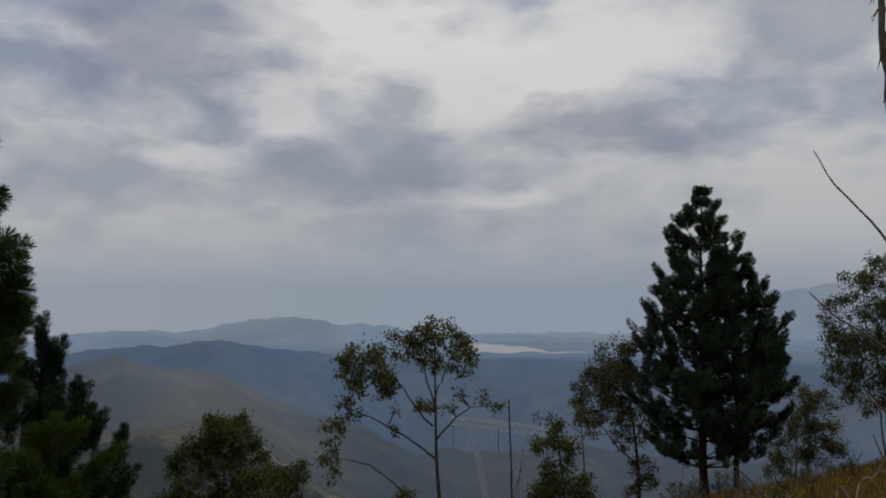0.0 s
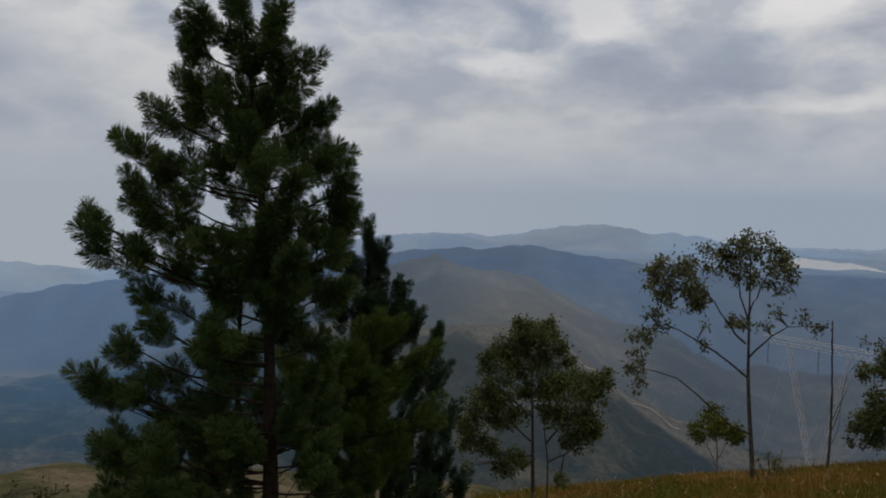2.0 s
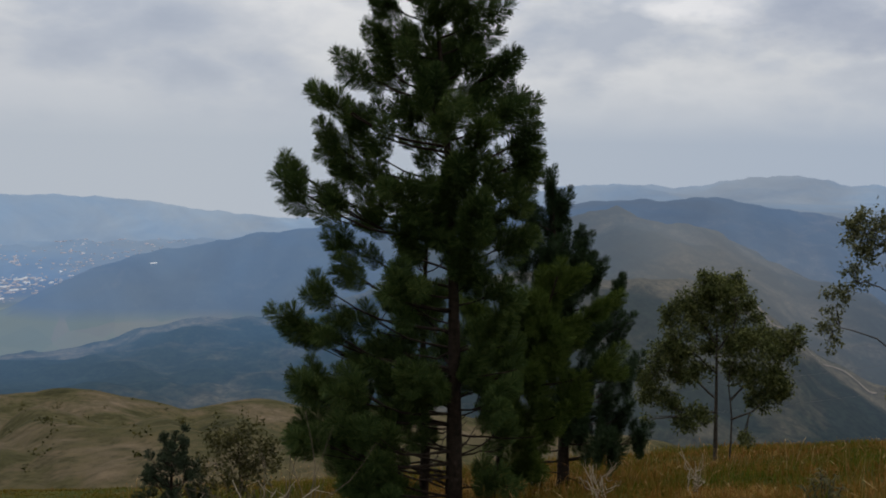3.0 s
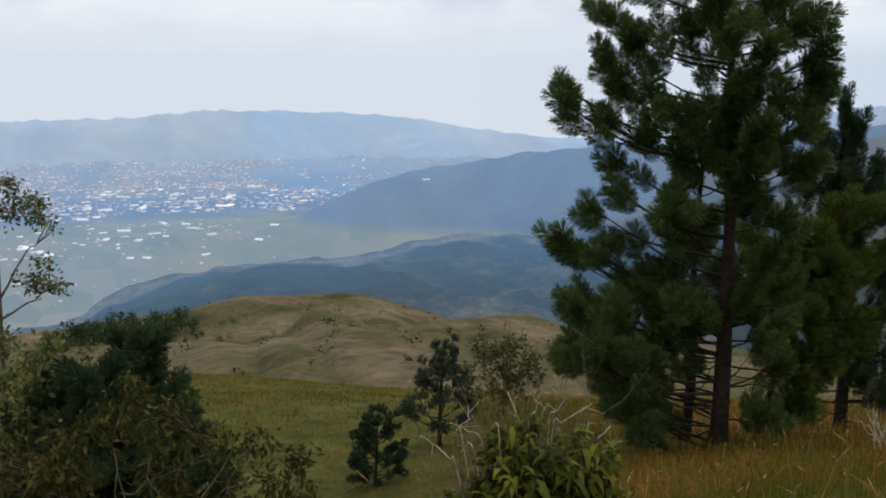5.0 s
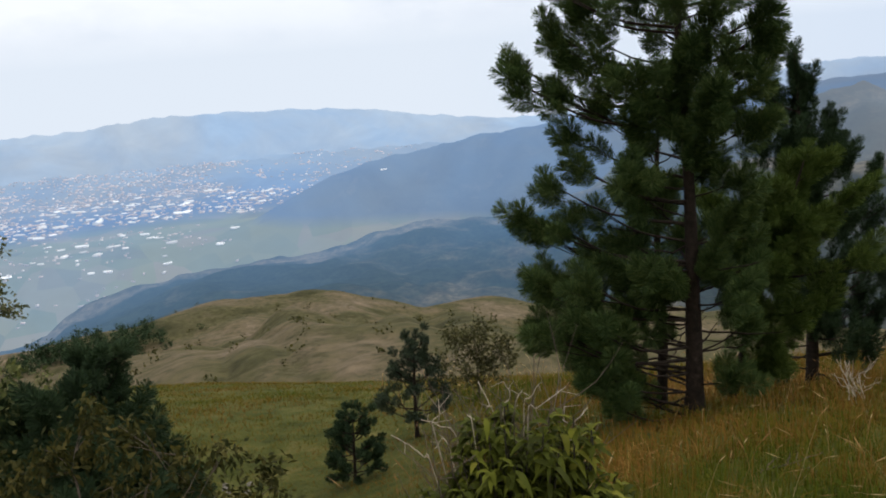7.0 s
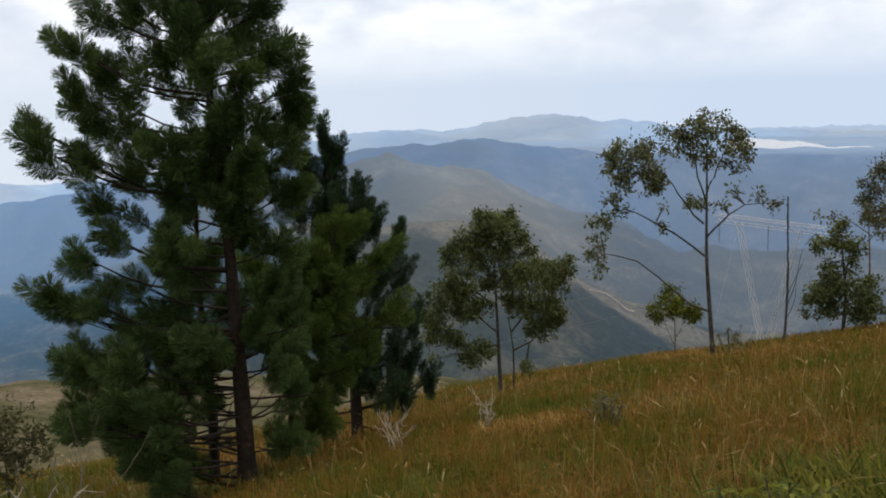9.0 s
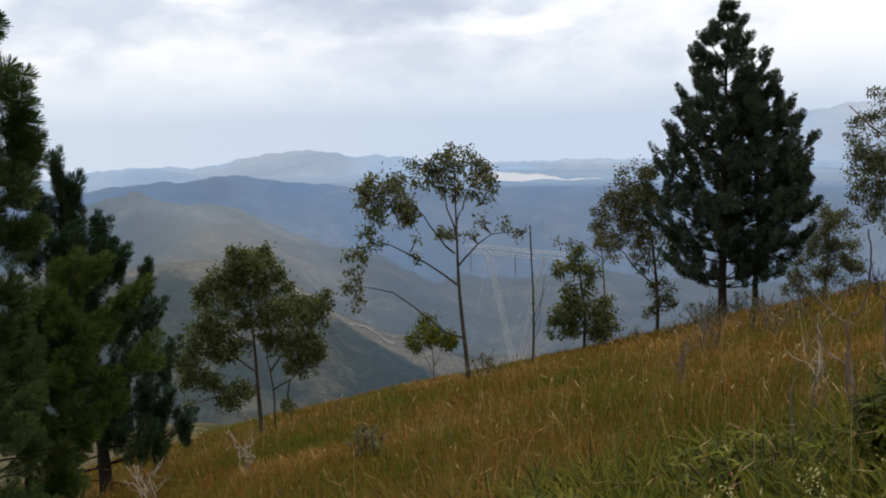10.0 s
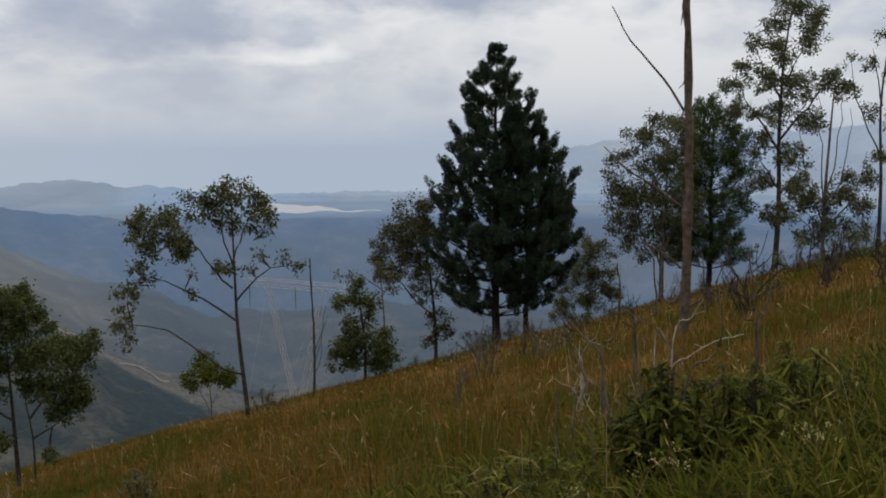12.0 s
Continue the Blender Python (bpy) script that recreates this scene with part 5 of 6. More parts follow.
def bush(bearing, dist, height, spread, stems, per_stem, leaf, seed, label, mat=LEAF_BUSH, name="leafy_bush", slim=0.21, curl=0.7):
    rng = np.random.default_rng(seed)
    root = new(name)
    root.matrix_world = spot(bearing, dist, 0.03)
    tagged(root, label, "bush")
    wood, bs, ws = [], [], []
    for k in range(stems):
        a = rng.uniform(0, 6.28)
        q = math.sqrt(rng.random())
        h = height * (1 - 0.55 * q * q) * rng.uniform(0.7, 1.0)
        out = np.array([math.cos(a), math.sin(a), 0]) * spread * q
        pts = bend([out * 0.25, out * 0.7 + np.array([0, 0, h * 0.55]), out + np.array([0, 0, h])], 8)
        wood.append(tube(pts, np.linspace(0.012, 0.004, 8), 5))
        t = 1 - rng.random(per_stem) ** 1.6 * 0.75
        p = np.stack([np.interp(t * 7, np.arange(8), pts[:, c]) for c in range(3)], 1)
        turn = np.arange(per_stem) * 2.4 + rng.uniform(0, 6.28)
        d = np.stack([np.cos(turn), np.sin(turn), 0.25 + 0.9 * (t - 0.4)], 1)
        bs.append(p)
        ws.append(unit(d + out / max(spread, 0.01) * 0.3 + rng.normal(0, 0.45, (per_stem, 3))))
    bs, ws = np.concatenate(bs), np.concatenate(ws)
    n = len(bs)
    ln = leaf * rng.uniform(0.55, 1.2, n)
    for v, f in wood:
        mesh_part("stem", v, f, BARK_GREY, root)
    tagged(mesh_part("leaves", *blade_leaves(bs, ws, ln, ln * slim, curl * rng.uniform(0.4, 1.4, n), rng), mat, root, "long pointed green leaves"), kind="stuff")
    return root


bush(41.9, 5.03, 1.40, 0.6, 105, 40, 0.135, 81, "dark olive-green bush with long drooping pointed leaves", mat=LEAF_THICK, slim=0.3, curl=0.9)
bush(46.1, 5.13, 0.85, 0.3, 14, 22, 0.17, 82, "low leafy bush with pointed leaves")
bush(38.3, 5.0, 1.30, 0.42, 52, 32, 0.15, 83, "bright green bush with broad pointed leaves", slim=0.32, curl=0.9)
bush(-25.3, 6.67, 1.05, 0.48, 84, 32, 0.13, 84, "dense dark green bush with pointed leaves", slim=0.3, mat=LEAF_THICK)
bush(-29.1, 7.06, 0.95, 0.55, 50, 30, 0.16, 85, "ferny green bush with long leaves", slim=0.2)
bush(-33.4, 8.15, 0.85, 0.5, 30, 28, 0.16, 86, "ferny green bush in tall grass", slim=0.2)
bush(-17.6, 6.69, 0.6, 0.7, 44, 22, 0.16, 87, "low green leafy weeds in the grass", slim=0.2)
bush(-4.0, 6.0, 0.55, 0.7, 40, 22, 0.15, 88, "low green leafy weeds in the grass", slim=0.2)
bush(2.0, 5.6, 0.5, 0.7, 40, 22, 0.15, 89, "low green leafy weeds in the grass", slim=0.2)
bush(6.4, 14.5, 0.8, 0.35, 14, 24, 0.14, 90, "small olive shrub standing in dry grass", mat=LEAF_DULL)
bush(23.9, 20.5, 0.75, 0.35, 18, 26, 0.16, 91, "small dark green shrub near a pine", mat=LEAF_GREEN)
bush(58.2, 7.6, 0.42, 0.3, 18, 26, 0.12, 92, "low dark green shrub in the grass", mat=LEAF_GREEN)
bush(55.0, 9.0, 0.4, 0.3, 12, 20, 0.12, 93, "low olive shrub in the grass", mat=LEAF_DULL)
bush(-1.2, 33.0, 1.3, 0.7, 16, 24, 0.22, 94, "brownish dry shrub beside a eucalypt", mat=LEAF_DULL)
bush(-14.5, 44.0, 1.8, 1.1, 20, 24, 0.3, 95, "dull olive shrub under a pine", mat=LEAF_DULL)
bush(-17.2, 46.0, 1.6, 0.9, 18, 24, 0.3, 96, "dull olive shrub under a pine", mat=LEAF_DULL)
bush(-10.8, 46.0, 0.8, 0.5, 10, 20, 0.2, 97, "low grey-green shrub at the brow", mat=LEAF_DULL)
bush(-33.5, 40.0, 1.8, 1.0, 18, 24, 0.3, 98, "olive shrub under eucalypts", mat=LEAF_DULL)
bush(-36.5, 38.0, 1.5, 1.2, 20, 24, 0.3, 99, "olive shrub under eucalypts", mat=LEAF_EUC)


# dry weeds and shrubs along the brow
rng = np.random.default_rng(160)
for k in range(26):
    b = -12.5 - 26 * (k + rng.uniform(0, 1)) / 26
    d = rng.uniform(26, 44)
    if k % 2:
        dead_shrub(b, d, rng.uniform(0.9, 1.7), rng.uniform(0.25, 0.6), 5, 170 + k, "brown leafless weed stalks along the brow", BARK_PALE if k % 4 == 1 else BARK_GREY, thick=0.02, forks=4, name="dry_weed")
    else:
        bush(b, d, rng.uniform(0.7, 1.3), rng.uniform(0.4, 0.8), 12, 18, 0.17, 170 + k, "dull brownish weeds along the brow", mat=LEAF_DULL, name="weed_clump")


def stone(bearing, dist, size, seed):
    rng = np.random.default_rng(seed)
    bm = bmesh.new()
    bmesh.ops.create_icosphere(bm, subdivisions=2, radius=size)
    for v in bm.verts:
        n = noise.noise(v.co / size * 1.3 + Vector((seed, 0, 0)))
        v.co *= 1 + 0.35 * n
        v.co.z *= 0.6
    me = bpy.data.meshes.new("stone")
    bm.to_mesh(me)
    bm.free()
    me.materials.append(STONE)
    ob = new("stone", me)
    ob.matrix_world = spot(bearing, dist, -size * 0.15) @ Matrix.Rotation(rng.uniform(0, 6), 4, "Z")
    return tagged(ob, "pale weathered stone lying in the meadow", "stone", "stones in the meadow")


STONE = surface("weathered_stone", [(0.3, (0.09, 0.082, 0.072)), (0.6, (0.17, 0.158, 0.138)), (0.8, (0.25, 0.235, 0.21))], 6, 0.9, 0.5)
for k in range(14):
    stone(rng.uniform(58.3, 61.8), rng.uniform(14.5, 18.5), rng.uniform(0.04, 0.09), 200 + k)


# ---- grass ----
def grass_material():
    m = bpy.data.materials.new("dry_grass_blades")
    t = nodes_of(m)
    geo = add(t, "ShaderNodeNewGeometry")
    pos, rnd = geo.outputs["Position"], geo.outputs["Random Per Island"]
    patch = noise_at(t, pos, 0.22, 4, 0.6, 0.4)
    patch = calc(t, "ADD", calc(t, "MULTIPLY", calc(t, "SUBTRACT", patch, 0.5), 1.9), 0.495)
    clump = calc(t, "MULTIPLY", calc(t, "SUBTRACT", noise_at(t, pos, 1.3, 4, 0.6), 0.5), 0.55)
    fac = calc(t, "ADD", calc(t, "ADD", calc(t, "MULTIPLY", patch, 0.9), clump), calc(t, "MULTIPLY", rnd, 0.42))
    ln = add(t, "ShaderNodeVectorMath", operation="LENGTH")
    t.links.new(pos, ln.inputs[0])
    fresh = calc(t, "DIVIDE", calc(t, "SUBTRACT", 15.0, ln.outputs["Value"]), 9.0, True)  # fresher growth round the viewpoint
    fac = calc(t, "SUBTRACT", fac, calc(t, "MULTIPLY", fresh, 0.10))
    sx = add(t, "ShaderNodeSeparateXYZ")
    t.links.new(pos, sx.inputs[0])
    west = calc(t, "DIVIDE", calc(t, "SUBTRACT", calc(t, "MULTIPLY", sx.outputs[0], -1.0), 7.0), 9.0, True)  # the moister west side
    fac = calc(t, "ADD", calc(t, "MULTIPLY", fac, calc(t, "SUBTRACT", 1.0, calc(t, "MULTIPLY", west, 0.5))), calc(t, "MULTIPLY", west, 0.235))
    col = ramp(t, fac, [(0.42, (0.056, 0.076, 0.008)), (0.56, (0.112, 0.098, 0.013)), (0.68, (0.138, 0.086, 0.016)), (0.80, (0.168, 0.080, 0.019)), (0.90, (0.215, 0.115, 0.027)), (1.0, (0.34, 0.22, 0.075))])
    bsdf = add(t, "ShaderNodeBsdfPrincipled", Roughness=0.7)
    bsdf.inputs["Specular IOR Level"].default_value = 0.03
    t.links.new(col, bsdf.inputs["Base Color"])
    tr = add(t, "ShaderNodeBsdfTranslucent")
    t.links.new(col, tr.inputs[0])
    mix = add(t, "ShaderNodeMixShader", Fac=0.3)
    t.links.new(bsdf.outputs[0], mix.inputs[1])
    t.links.new(tr.outputs[0], mix.inputs[2])
    t.links.new(mix.outputs[0], add(t, "ShaderNodeOutputMaterial").inputs[0])
    return m


GRASS = grass_material()


def grass(count, r0, r1, b0, b1, seed):
    rng = np.random.default_rng(seed)
    tuss = count // 9
    r = rng.uniform(r0 ** 0.9, r1 ** 0.9, tuss) ** (1 / 0.9)
    b = np.radians(rng.uniform(b0, b1, tuss))
    who = rng.integers(0, tuss, count)
    sc = 0.05 + 0.006 * r[who]
    x = -r[who] * np.sin(b[who]) + rng.normal(0, 1, count) * sc
    y = r[who] * np.cos(b[who]) + rng.normal(0, 1, count) * sc
    keep = np.hypot(x, y) > 1.3
    x, y, who = x[keep], y[keep], who[keep]
    n = len(x)
    rr = np.hypot(x, y)
    z = land(x, y) - 0.03
    tall = np.clip(0.52 + 0.3 * fbm(x / 3.1, y / 3.1, 3, 5.0), 0.25, 0.9)
    tall = tall * (1 - 0.72 * np.clip((np.degrees(np.arctan2(-x, y)) - 40) / 8, 0, 1) * np.clip((rr - 6) / 6, 0, 1))
    tall = tall * 0.9 * (0.72 + 0.28 * np.clip((rr - 4) / 8, 0, 1))
    h = tall * rng.uniform(0.4, 1.05, n) * np.where(rng.random(n) < 0.06, 1.4, 1.0)
    a = rng.uniform(0, 6.28, n)
    lean = h * rng.uniform(0.05, 1.25, n)
    dx, dy = np.cos(a), np.sin(a)
    w = (0.0045 + 0.00062 * rr) * rng.uniform(0.6, 1.3, n)
    sx, sy = -dy * w * 0.5, dx * w * 0.5
    rows = []
    for t, k in ((0.0, 1.0), (0.55, 0.85)):
        cx, cy, cz = x + dx * lean * t * t, y + dy * lean * t * t, z + h * t
        rows += [np.stack([cx - sx * k, cy - sy * k, cz], 1), np.stack([cx + sx * k, cy + sy * k, cz], 1)]
    rows.append(np.stack([x + dx * lean, y + dy * lean, z + h * (1 - 0.4 * lean / h)], 1))
    v = np.stack(rows, 1).reshape(-1, 3)
    f = (np.arange(n) * 5)[:, None, None] + np.array([(0, 1, 3), (0, 3, 2), (2, 3, 4)])[None]
    return v, f.reshape(-1, 3)


tagged(mesh_part("grass", *grass(40000, 1.2, 16.0, 82, 310, 104), GRASS), "tawny grass on the slope behind the viewpoint", "grass", kind="stuff")
tagged(mesh_part("grass", *grass(330000, 1.4, 62.0, -50, 82, 101), GRASS), "tall tawny and green grass covering the hillside", "grass", kind="stuff")


def lush(count, spots, seed):
    """Long arching green blades in a few moist patches: (bearing, distance, radius) each."""
    rng = np.random.default_rng(seed)
    who = rng.integers(0, len(spots), count)
    sb = np.radians(np.array([p[0] for p in spots]))[who]
    sd, sr = np.array([p[1] for p in spots])[who], np.array([p[2] for p in spots])[who]
    x = -sd * np.sin(sb) + rng.normal(0, 0.5, count) * sr
    y = sd * np.cos(sb) + rng.normal(0, 0.5, count) * sr
    base = np.stack([x, y, land(x, y) - 0.02], 1)
    a = rng.uniform(0, 6.28, count)
    way = unit(np.stack([np.cos(a), np.sin(a), rng.uniform(0.8, 2.6, count)], 1))
    ln = rng.uniform(0.3, 0.9, count)
    return blade_leaves(base, way, ln, rng.uniform(0.008, 0.018, count) + 0.0008 * sd, rng.uniform(0.3, 1.0, count), rng)


LUSH = surface("lush_grass", [(0.2, (0.032, 0.040, 0.007)), (0.5, (0.075, 0.088, 0.012)), (0.72, (0.140, 0.132, 0.020)), (0.95, (0.23, 0.16, 0.040))], 2.0, 0.7, island=0.55, clear=0.3, spec=0.05)
tagged(mesh_part("green_grass", *lush(25000, [(-24, 6.0, 0.9), (-28.5, 6.0, 0.8), (-32, 7.0, 1.0), (-35, 7.2, 1.2), (-39, 8.0, 1.2), (-18, 7.0, 1.3), (-22, 9.0, 1.5), (-14, 6.0, 0.9), (-33, 8.0, 1.4), (-37, 10.0, 1.6), (2, 5.6, 0.9), (-4, 6.2, 1.0), (-8, 8.0, 1.2), (-29, 5.6, 0.8)], 103), LUSH),
       "long arching green grass in moist patches", "grass", kind="stuff")
PETAL = surface("pale_yellow_petals", [(0.2, (0.30, 0.28, 0.10)), (0.8, (0.55, 0.52, 0.28))], 20, 0.7, island=0.5, clear=0.3, spec=0.05)
for k, (b, d) in enumerate(((-19.2, 5.6), (-25.2, 6.0), (-14.5, 5.4), (-33.0, 6.2))):
    rng = np.random.default_rng(150 + k)
    plant = new("flower_cluster")
    plant.matrix_world = spot(b, d, 0.02)
    tagged(plant, "small pale yellow wildflowers in the grass", "flower", "wildflowers")
    heads = rng.normal(0, 0.10, (9, 3)) * np.array([1, 1, 0.3]) + np.array([0, 0, 0.45])
    mesh_part("stem", *merged([tube(bend([(h[0] * 0.3, h[1] * 0.3, 0), (h[0] * 0.7, h[1] * 0.7, h[2] * 0.6), h], 4), np.linspace(0.004, 0.002, 4), 4) for h in heads]), LEAF_GREEN, plant)
    for h in heads:
        mesh_part("bloom", *leaf_cloud([h], [0.022], [10], 0.018, rng, slim=0.7, droop=-0.3), PETAL, plant)


def stalks(count, seed):
    """Pale seed stalks above the grass: a thin stem and a narrow head, each two crossed slips."""
    rng = np.random.default_rng(seed)
    r = rng.uniform(4.5, 28.0, count)
    b = np.radians(rng.uniform(-48, 50, count))
    x, y = -r * np.sin(b), r * np.cos(b)
    keep = fbm(x / 4.0, y / 4.0, 3, 8.0) > rng.uniform(-0.5, 0.6, count)
    x, y, r = x[keep], y[keep], r[keep]
    n = len(x)
    h = rng.uniform(0.35, 0.78, n)
    a = rng.uniform(0, 6.28, n)
    lean = h * rng.uniform(0.1, 0.9, n)
    w = (0.0012 + 0.00022 * r)
    base = np.stack([x, y, land(x, y)], 1)
    top = base + np.stack([np.cos(a) * lean, np.sin(a) * lean, h], 1)
    tip = top + np.stack([np.cos(a) * lean * 0.35, np.sin(a) * lean * 0.35, h * 0.07], 1)
    s1 = np.stack([-np.sin(a), np.cos(a), 0 * a], 1) * w[:, None]
    mid = (top + tip) / 2
    v = np.stack([base - s1 * 0.6, base + s1 * 0.6, top + s1 * 0.4, top - s1 * 0.4, top, mid + s1 * 1.8, tip, mid - s1 * 1.8], 1).reshape(-1, 3)
    f = (np.arange(n) * 8)[:, None, None] + np.array([(0, 1, 2, 3), (4, 5, 6, 7)])[None]
    return v, f.reshape(-1, 4)


tagged(mesh_part("seed_stalks", *stalks(6500, 102), surface("seed_stalks", [(0.3, (0.17, 0.085, 0.03)), (0.55, (0.27, 0.17, 0.07)), (0.85, (0.42, 0.33, 0.18))], 2.0, 0.8, island=0.6, clear=0.2)),
       "dry straw-coloured seed stalks among the grass", "grass", kind="stuff")


# ---- far trees, lake and town ----
def far_tree(seed, height, wide, label, mat):
    rng = np.random.default_rng(seed)
    root = new("far_tree")
    tagged(root, label, "tree", "trees on the far hill")
    mesh_part("trunk", *tube(bend([(0, 0, -0.5), (0.1, 0, height * 0.4), (0, 0.1, height * 0.8)], 5), np.linspace(0.03, 0.01, 5) * height, 6), BARK_GREY, root)
    cs = [np.array([rng.normal(0, wide * 0.28), rng.normal(0, wide * 0.28), height * q]) for q in rng.uniform(0.3, 0.92, 12)]
    rs = [wide * rng.uniform(0.25, 0.42) for c in cs]
    v, f = leaf_cloud(cs, rs, [60] * len(cs), height * 0.085, rng, slim=0.7)
    tagged(mesh_part("crown", v, f, mat, root), kind="stuff")
    return root


FAR_KINDS = [far_tree(110 + k, 7.0, 5.0 + k, "dark bushy tree on a far hilltop", NEEDLE_FAR) for k in range(3)]
rng = np.random.default_rng(120)
for k in range(40):
    if k < 24:
        b, d, sc = 62.6 + 8.8 * (k / 24) + rng.normal(0, 0.15), rng.uniform(385, 418), rng.uniform(1.0, 1.55)
    elif k < 36:
        b, d, sc = rng.uniform(63.6, 67.6), rng.uniform(230, 290), rng.uniform(0.55, 0.85)
    else:
        b, d, sc = rng.uniform(60.0, 62.5), rng.uniform(370, 400), rng.uniform(0.35, 0.6)
    m = spot(b, d, 0.3) @ Matrix.Rotation(rng.uniform(0, 6.28), 4, "Z")
    if k < 3:
        FAR_KINDS[k].matrix_world = m
    else:
        t = copy_thing(FAR_KINDS[k % 3], m @ Matrix.Scale(sc, 4))
        t.scale = (sc, sc, sc)

cs, rs, ns = [], [], []
for k in range(420):
    b, d = radians(rng.uniform(-5, 74)), rng.uniform(110, 620)
    x, y = -d * math.sin(b), d * math.cos(b)
    rr = rng.uniform(0.5, 1.6)
    cs.append(np.array([x, y, float(land(x, y)) + rr * 0.5]))
    rs.append(rr)
    ns.append(26)
tagged(mesh_part("hill_scrub", *leaf_cloud(cs, rs, ns, 0.55, rng, slim=0.7), LEAF_OLIVE), "dark scrub dotted over the dry hills", "scrub", kind="stuff")


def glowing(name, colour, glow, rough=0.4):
    """A distant surface of the backdrop, with haze painted in as a faint glow."""
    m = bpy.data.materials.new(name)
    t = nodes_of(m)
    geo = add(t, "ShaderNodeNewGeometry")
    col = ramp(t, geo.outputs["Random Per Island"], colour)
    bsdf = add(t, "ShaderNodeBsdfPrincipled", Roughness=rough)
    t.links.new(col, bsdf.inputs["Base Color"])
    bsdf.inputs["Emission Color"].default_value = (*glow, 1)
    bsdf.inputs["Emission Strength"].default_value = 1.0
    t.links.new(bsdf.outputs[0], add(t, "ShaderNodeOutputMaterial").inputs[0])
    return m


bs = np.linspace(12.2, 4.4, 70)
mid = 985 + 14 * np.sin(bs * 2.3)
v = np.concatenate([np.stack([-q * np.sin(np.radians(bs)), q * np.cos(np.radians(bs)), land(-q * np.sin(np.radians(bs)), q * np.cos(np.radians(bs))) + 1.5], 1) for q in (mid - 2.2, mid + 2.2)])
f = np.array([(i + 1, i, i + 70, i + 71) for i in range(69)])
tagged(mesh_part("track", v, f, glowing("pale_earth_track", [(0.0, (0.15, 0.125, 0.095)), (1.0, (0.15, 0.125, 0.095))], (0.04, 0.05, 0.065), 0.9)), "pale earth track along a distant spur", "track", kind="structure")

bs = np.linspace(-8.7, -0.9, 60)
inner = 2900 + 40 * np.sin(bs * 2.1) + np.interp(bs, [-8.7, -6.0, -4.8, -1.8, -0.9], [40, 60, 60, 10, 60])
outer = inner + np.interp(bs, [-8.7, -8.0, -6.2, -5.0, -3.5, -1.8, -0.9], [4, 45, 70, 250, 430, 500, 420]) + 20 * np.sin(bs * 5)
v = np.concatenate([np.stack([-q * np.sin(np.radians(bs)), q * np.cos(np.radians(bs)), np.full(60, -198.0)], 1) for q in (inner, outer)])
f = np.array([(i + 1, i, i + 60, i + 61) for i in range(59)])
# part of the sky's sheen on the water is painted in as emission
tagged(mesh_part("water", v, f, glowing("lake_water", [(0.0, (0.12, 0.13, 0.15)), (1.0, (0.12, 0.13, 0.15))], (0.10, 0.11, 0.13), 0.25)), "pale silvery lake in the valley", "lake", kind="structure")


def town(districts, seed):
    """Small gabled blocks along streets: districts as (count, bearings, distances, half-length range)."""
    rng = np.random.default_rng(seed)
    vs, fs, n = [], [], 0
    unit_v = np.array([(-1, -1, 0), (1, -1, 0), (1, 1, 0), (-1, 1, 0), (-1, -1, 1), (1, -1, 1), (1, 1, 1), (-1, 1, 1), (-1, 0, 1.35), (1, 0, 1.35)], float)
    tri = np.array([(0, 1, 5), (0, 5, 4), (1, 2, 6), (1, 6, 5), (2, 3, 7), (2, 7, 6), (3, 0, 4), (3, 4, 7), (4, 5, 9), (4, 9, 8), (6, 7, 8), (6, 8, 9), (5, 6, 9), (7, 4, 8)])
    for count, (b0, b1), (d0, d1), (s0, s1) in districts:
        made = 0
        while made < count:
            b, d = rng.uniform(b0, b1), rng.uniform(d0, d1)
            x, y = -d * math.sin(radians(b)), d * math.cos(radians(b))
            edge = min(1.0, min(b - b0, b1 - b) / 4) * min(1.0, min(d - d0, d1 - d) / 120)
            if fbm(np.array(x / 70), np.array(y / 70), 4, 7.0) + 0.9 * edge < rng.uniform(0.1, 1.1):
                continue
            sx = rng.uniform(s0, s1) * rng.choice([1, 1, 1, 1.7])
            sy, sz = rng.uniform(0.35, 0.7) * sx, rng.uniform(1.8, 3.2) + 0.06 * sx
            a = radians(b) + rng.choice([0.2, 0.2, -0.5, 1.3]) + rng.normal(0, 0.08)
            p = unit_v * np.array([sx, sy, sz])
            q = np.stack([p[:, 0] * math.cos(a) - p[:, 1] * math.sin(a) + x, p[:, 0] * math.sin(a) + p[:, 1] * math.cos(a) + y, p[:, 2] + float(land(x, y)) - 1], 1)
            vs.append(q)
            fs.append(tri + n)
            n += 10
            made += 1
    return np.concatenate(vs), np.concatenate(fs)


# bluish emission on houses and sheds paints in the haze before them
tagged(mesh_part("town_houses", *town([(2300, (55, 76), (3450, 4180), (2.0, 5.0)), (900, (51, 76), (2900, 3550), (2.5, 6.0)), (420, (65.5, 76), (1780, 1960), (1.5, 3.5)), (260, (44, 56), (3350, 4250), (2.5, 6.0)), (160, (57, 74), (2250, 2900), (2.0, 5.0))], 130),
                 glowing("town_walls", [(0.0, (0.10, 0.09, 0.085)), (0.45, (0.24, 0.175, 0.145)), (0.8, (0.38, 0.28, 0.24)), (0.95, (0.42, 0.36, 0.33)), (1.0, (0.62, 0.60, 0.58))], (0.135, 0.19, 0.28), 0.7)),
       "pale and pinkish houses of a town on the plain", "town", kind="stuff")
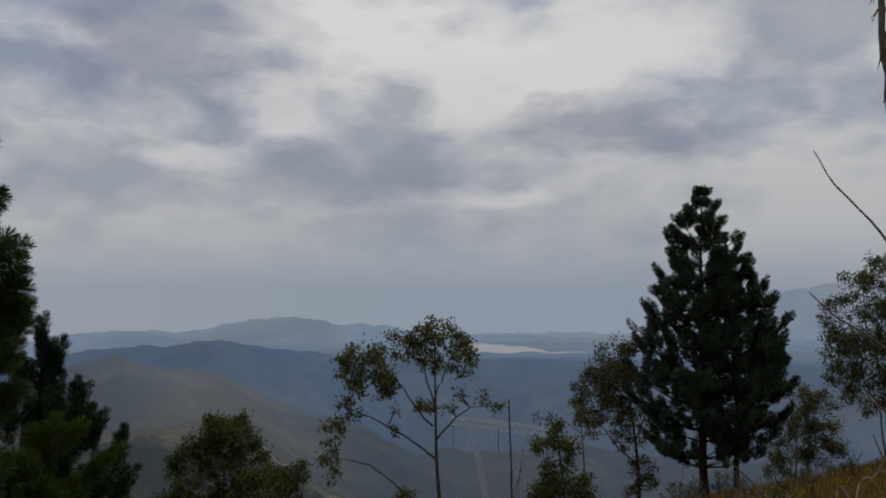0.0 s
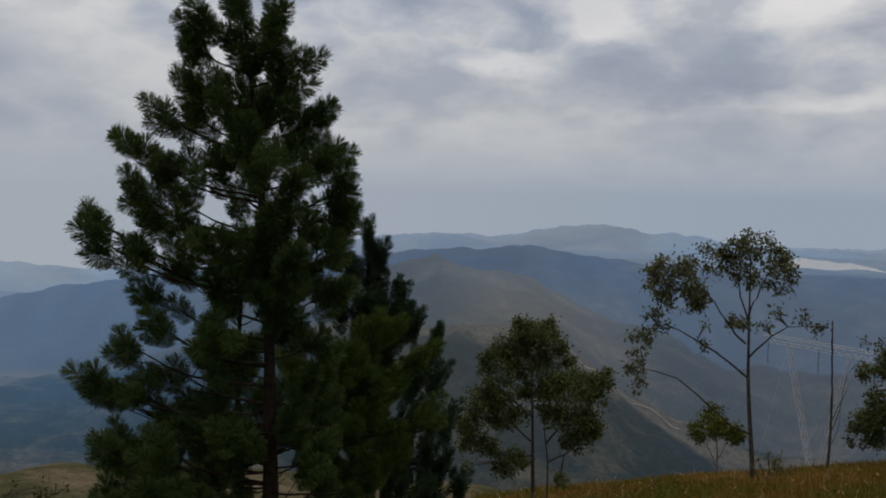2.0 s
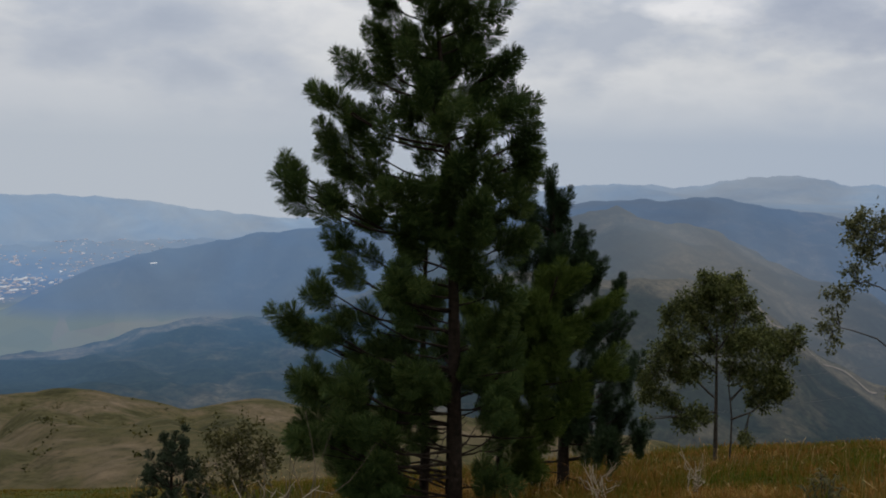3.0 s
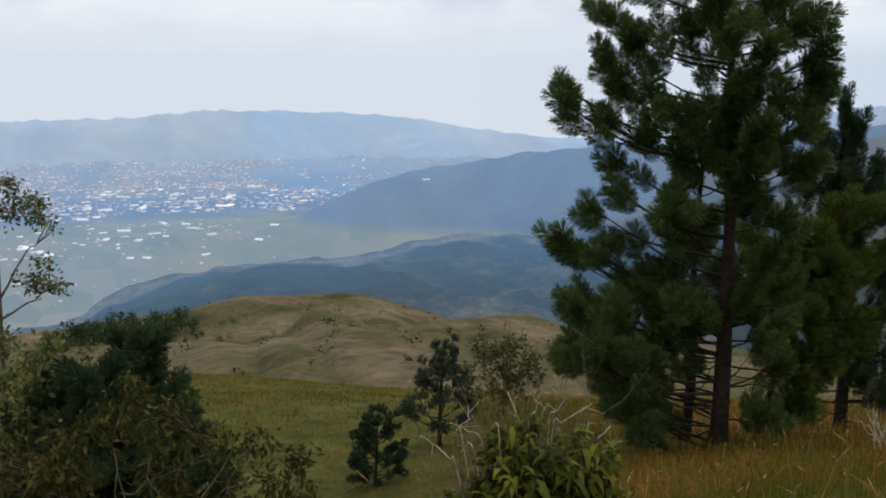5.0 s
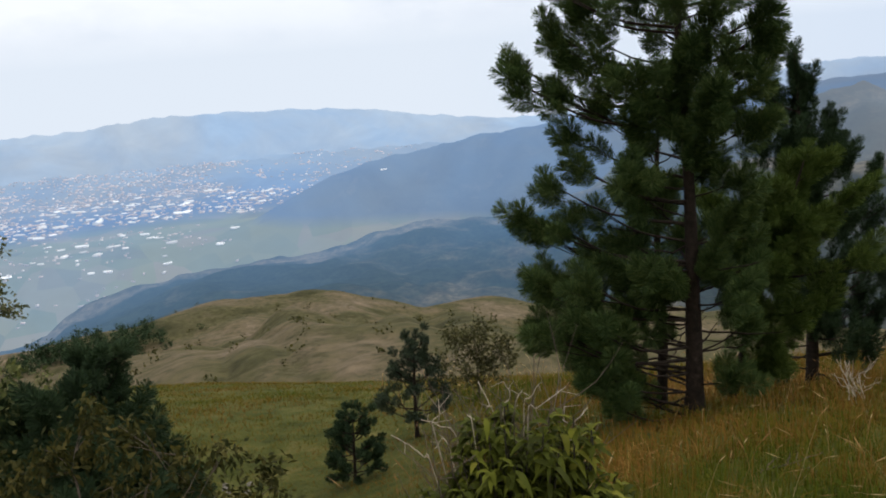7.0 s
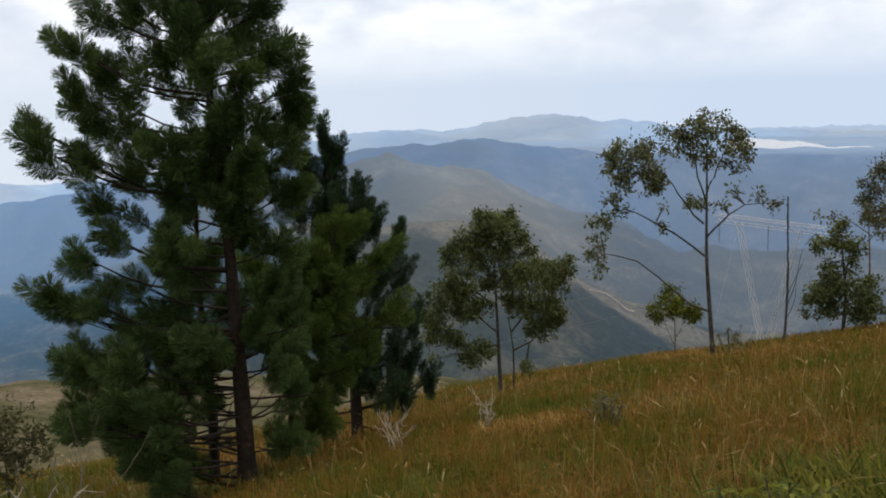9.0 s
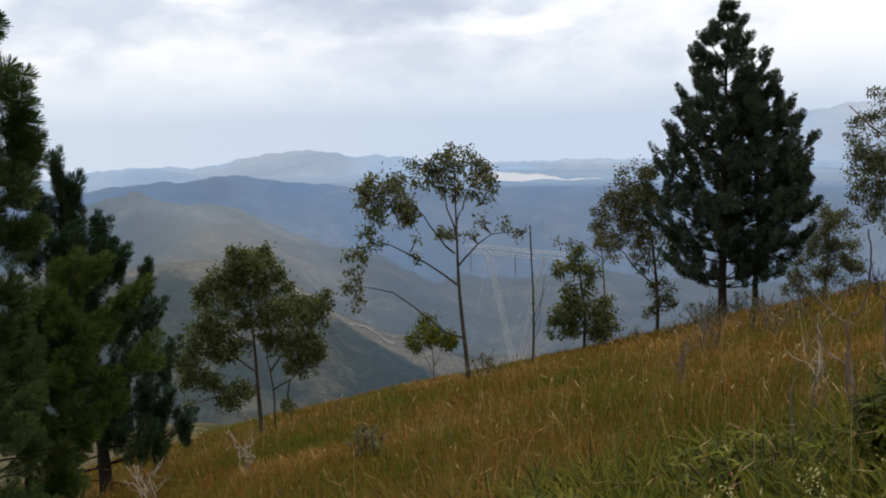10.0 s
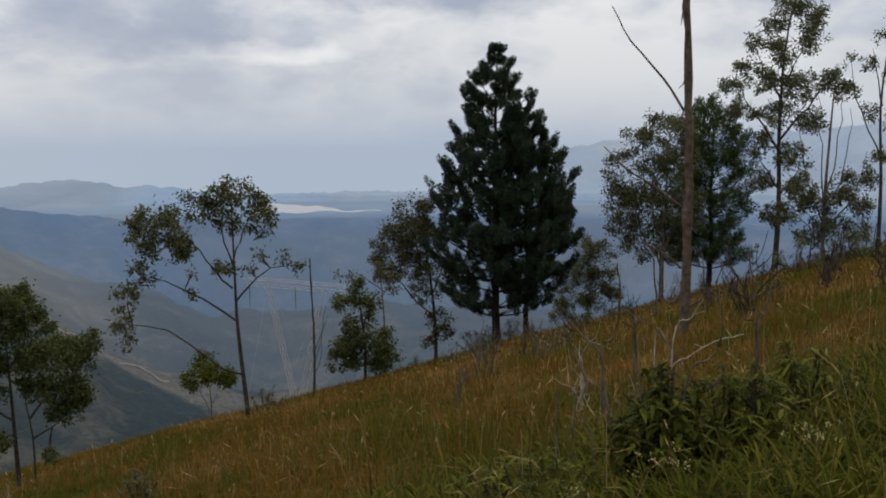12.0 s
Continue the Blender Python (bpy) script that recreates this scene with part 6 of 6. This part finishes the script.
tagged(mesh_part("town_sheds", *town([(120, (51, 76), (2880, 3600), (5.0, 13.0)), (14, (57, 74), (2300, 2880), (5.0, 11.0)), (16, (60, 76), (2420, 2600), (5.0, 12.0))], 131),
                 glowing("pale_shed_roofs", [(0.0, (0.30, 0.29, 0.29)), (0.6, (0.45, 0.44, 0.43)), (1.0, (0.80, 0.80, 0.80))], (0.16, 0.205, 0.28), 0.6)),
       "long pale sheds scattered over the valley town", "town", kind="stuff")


def warehouse():
    """A long white shed with a shallow gable."""
    root = new("warehouse")
    tagged(root, "long white-roofed warehouse in the valley town", "building", "warehouses in the town")
    w = np.array([(-1, -1, 0), (1, -1, 0), (1, 1, 0), (-1, 1, 0), (-1, -1, 1), (1, -1, 1), (1, 1, 1), (-1, 1, 1)], float) * np.array([24, 9, 7])
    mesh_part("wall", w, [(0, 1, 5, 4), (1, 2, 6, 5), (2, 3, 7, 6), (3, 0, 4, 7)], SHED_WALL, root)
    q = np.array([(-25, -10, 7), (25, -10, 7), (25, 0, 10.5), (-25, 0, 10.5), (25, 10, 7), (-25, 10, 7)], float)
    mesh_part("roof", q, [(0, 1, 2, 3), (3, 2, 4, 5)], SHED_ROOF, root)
    return root


# warehouse walls and roofs carry the same painted haze glow
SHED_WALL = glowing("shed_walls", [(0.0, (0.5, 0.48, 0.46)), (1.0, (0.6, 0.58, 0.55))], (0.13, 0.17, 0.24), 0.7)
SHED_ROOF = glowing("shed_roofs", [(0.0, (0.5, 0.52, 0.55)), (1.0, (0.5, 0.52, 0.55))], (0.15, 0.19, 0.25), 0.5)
shed = warehouse()
rng = np.random.default_rng(140)
for k in range(26):
    b, d = rng.uniform(45, 75), rng.uniform(2350, 3500)
    x, y = -d * math.sin(radians(b)), d * math.cos(radians(b))
    sc = rng.uniform(0.3, 0.7)
    m = Matrix.Translation((x, y, float(land(x, y)) - 1)) @ Matrix.Rotation(radians(b) + rng.normal(0, 0.5), 4, "Z")
    if k == 0:
        shed.matrix_world = m
    else:
        t = copy_thing(shed, m)
        t.scale = (sc, sc, sc)
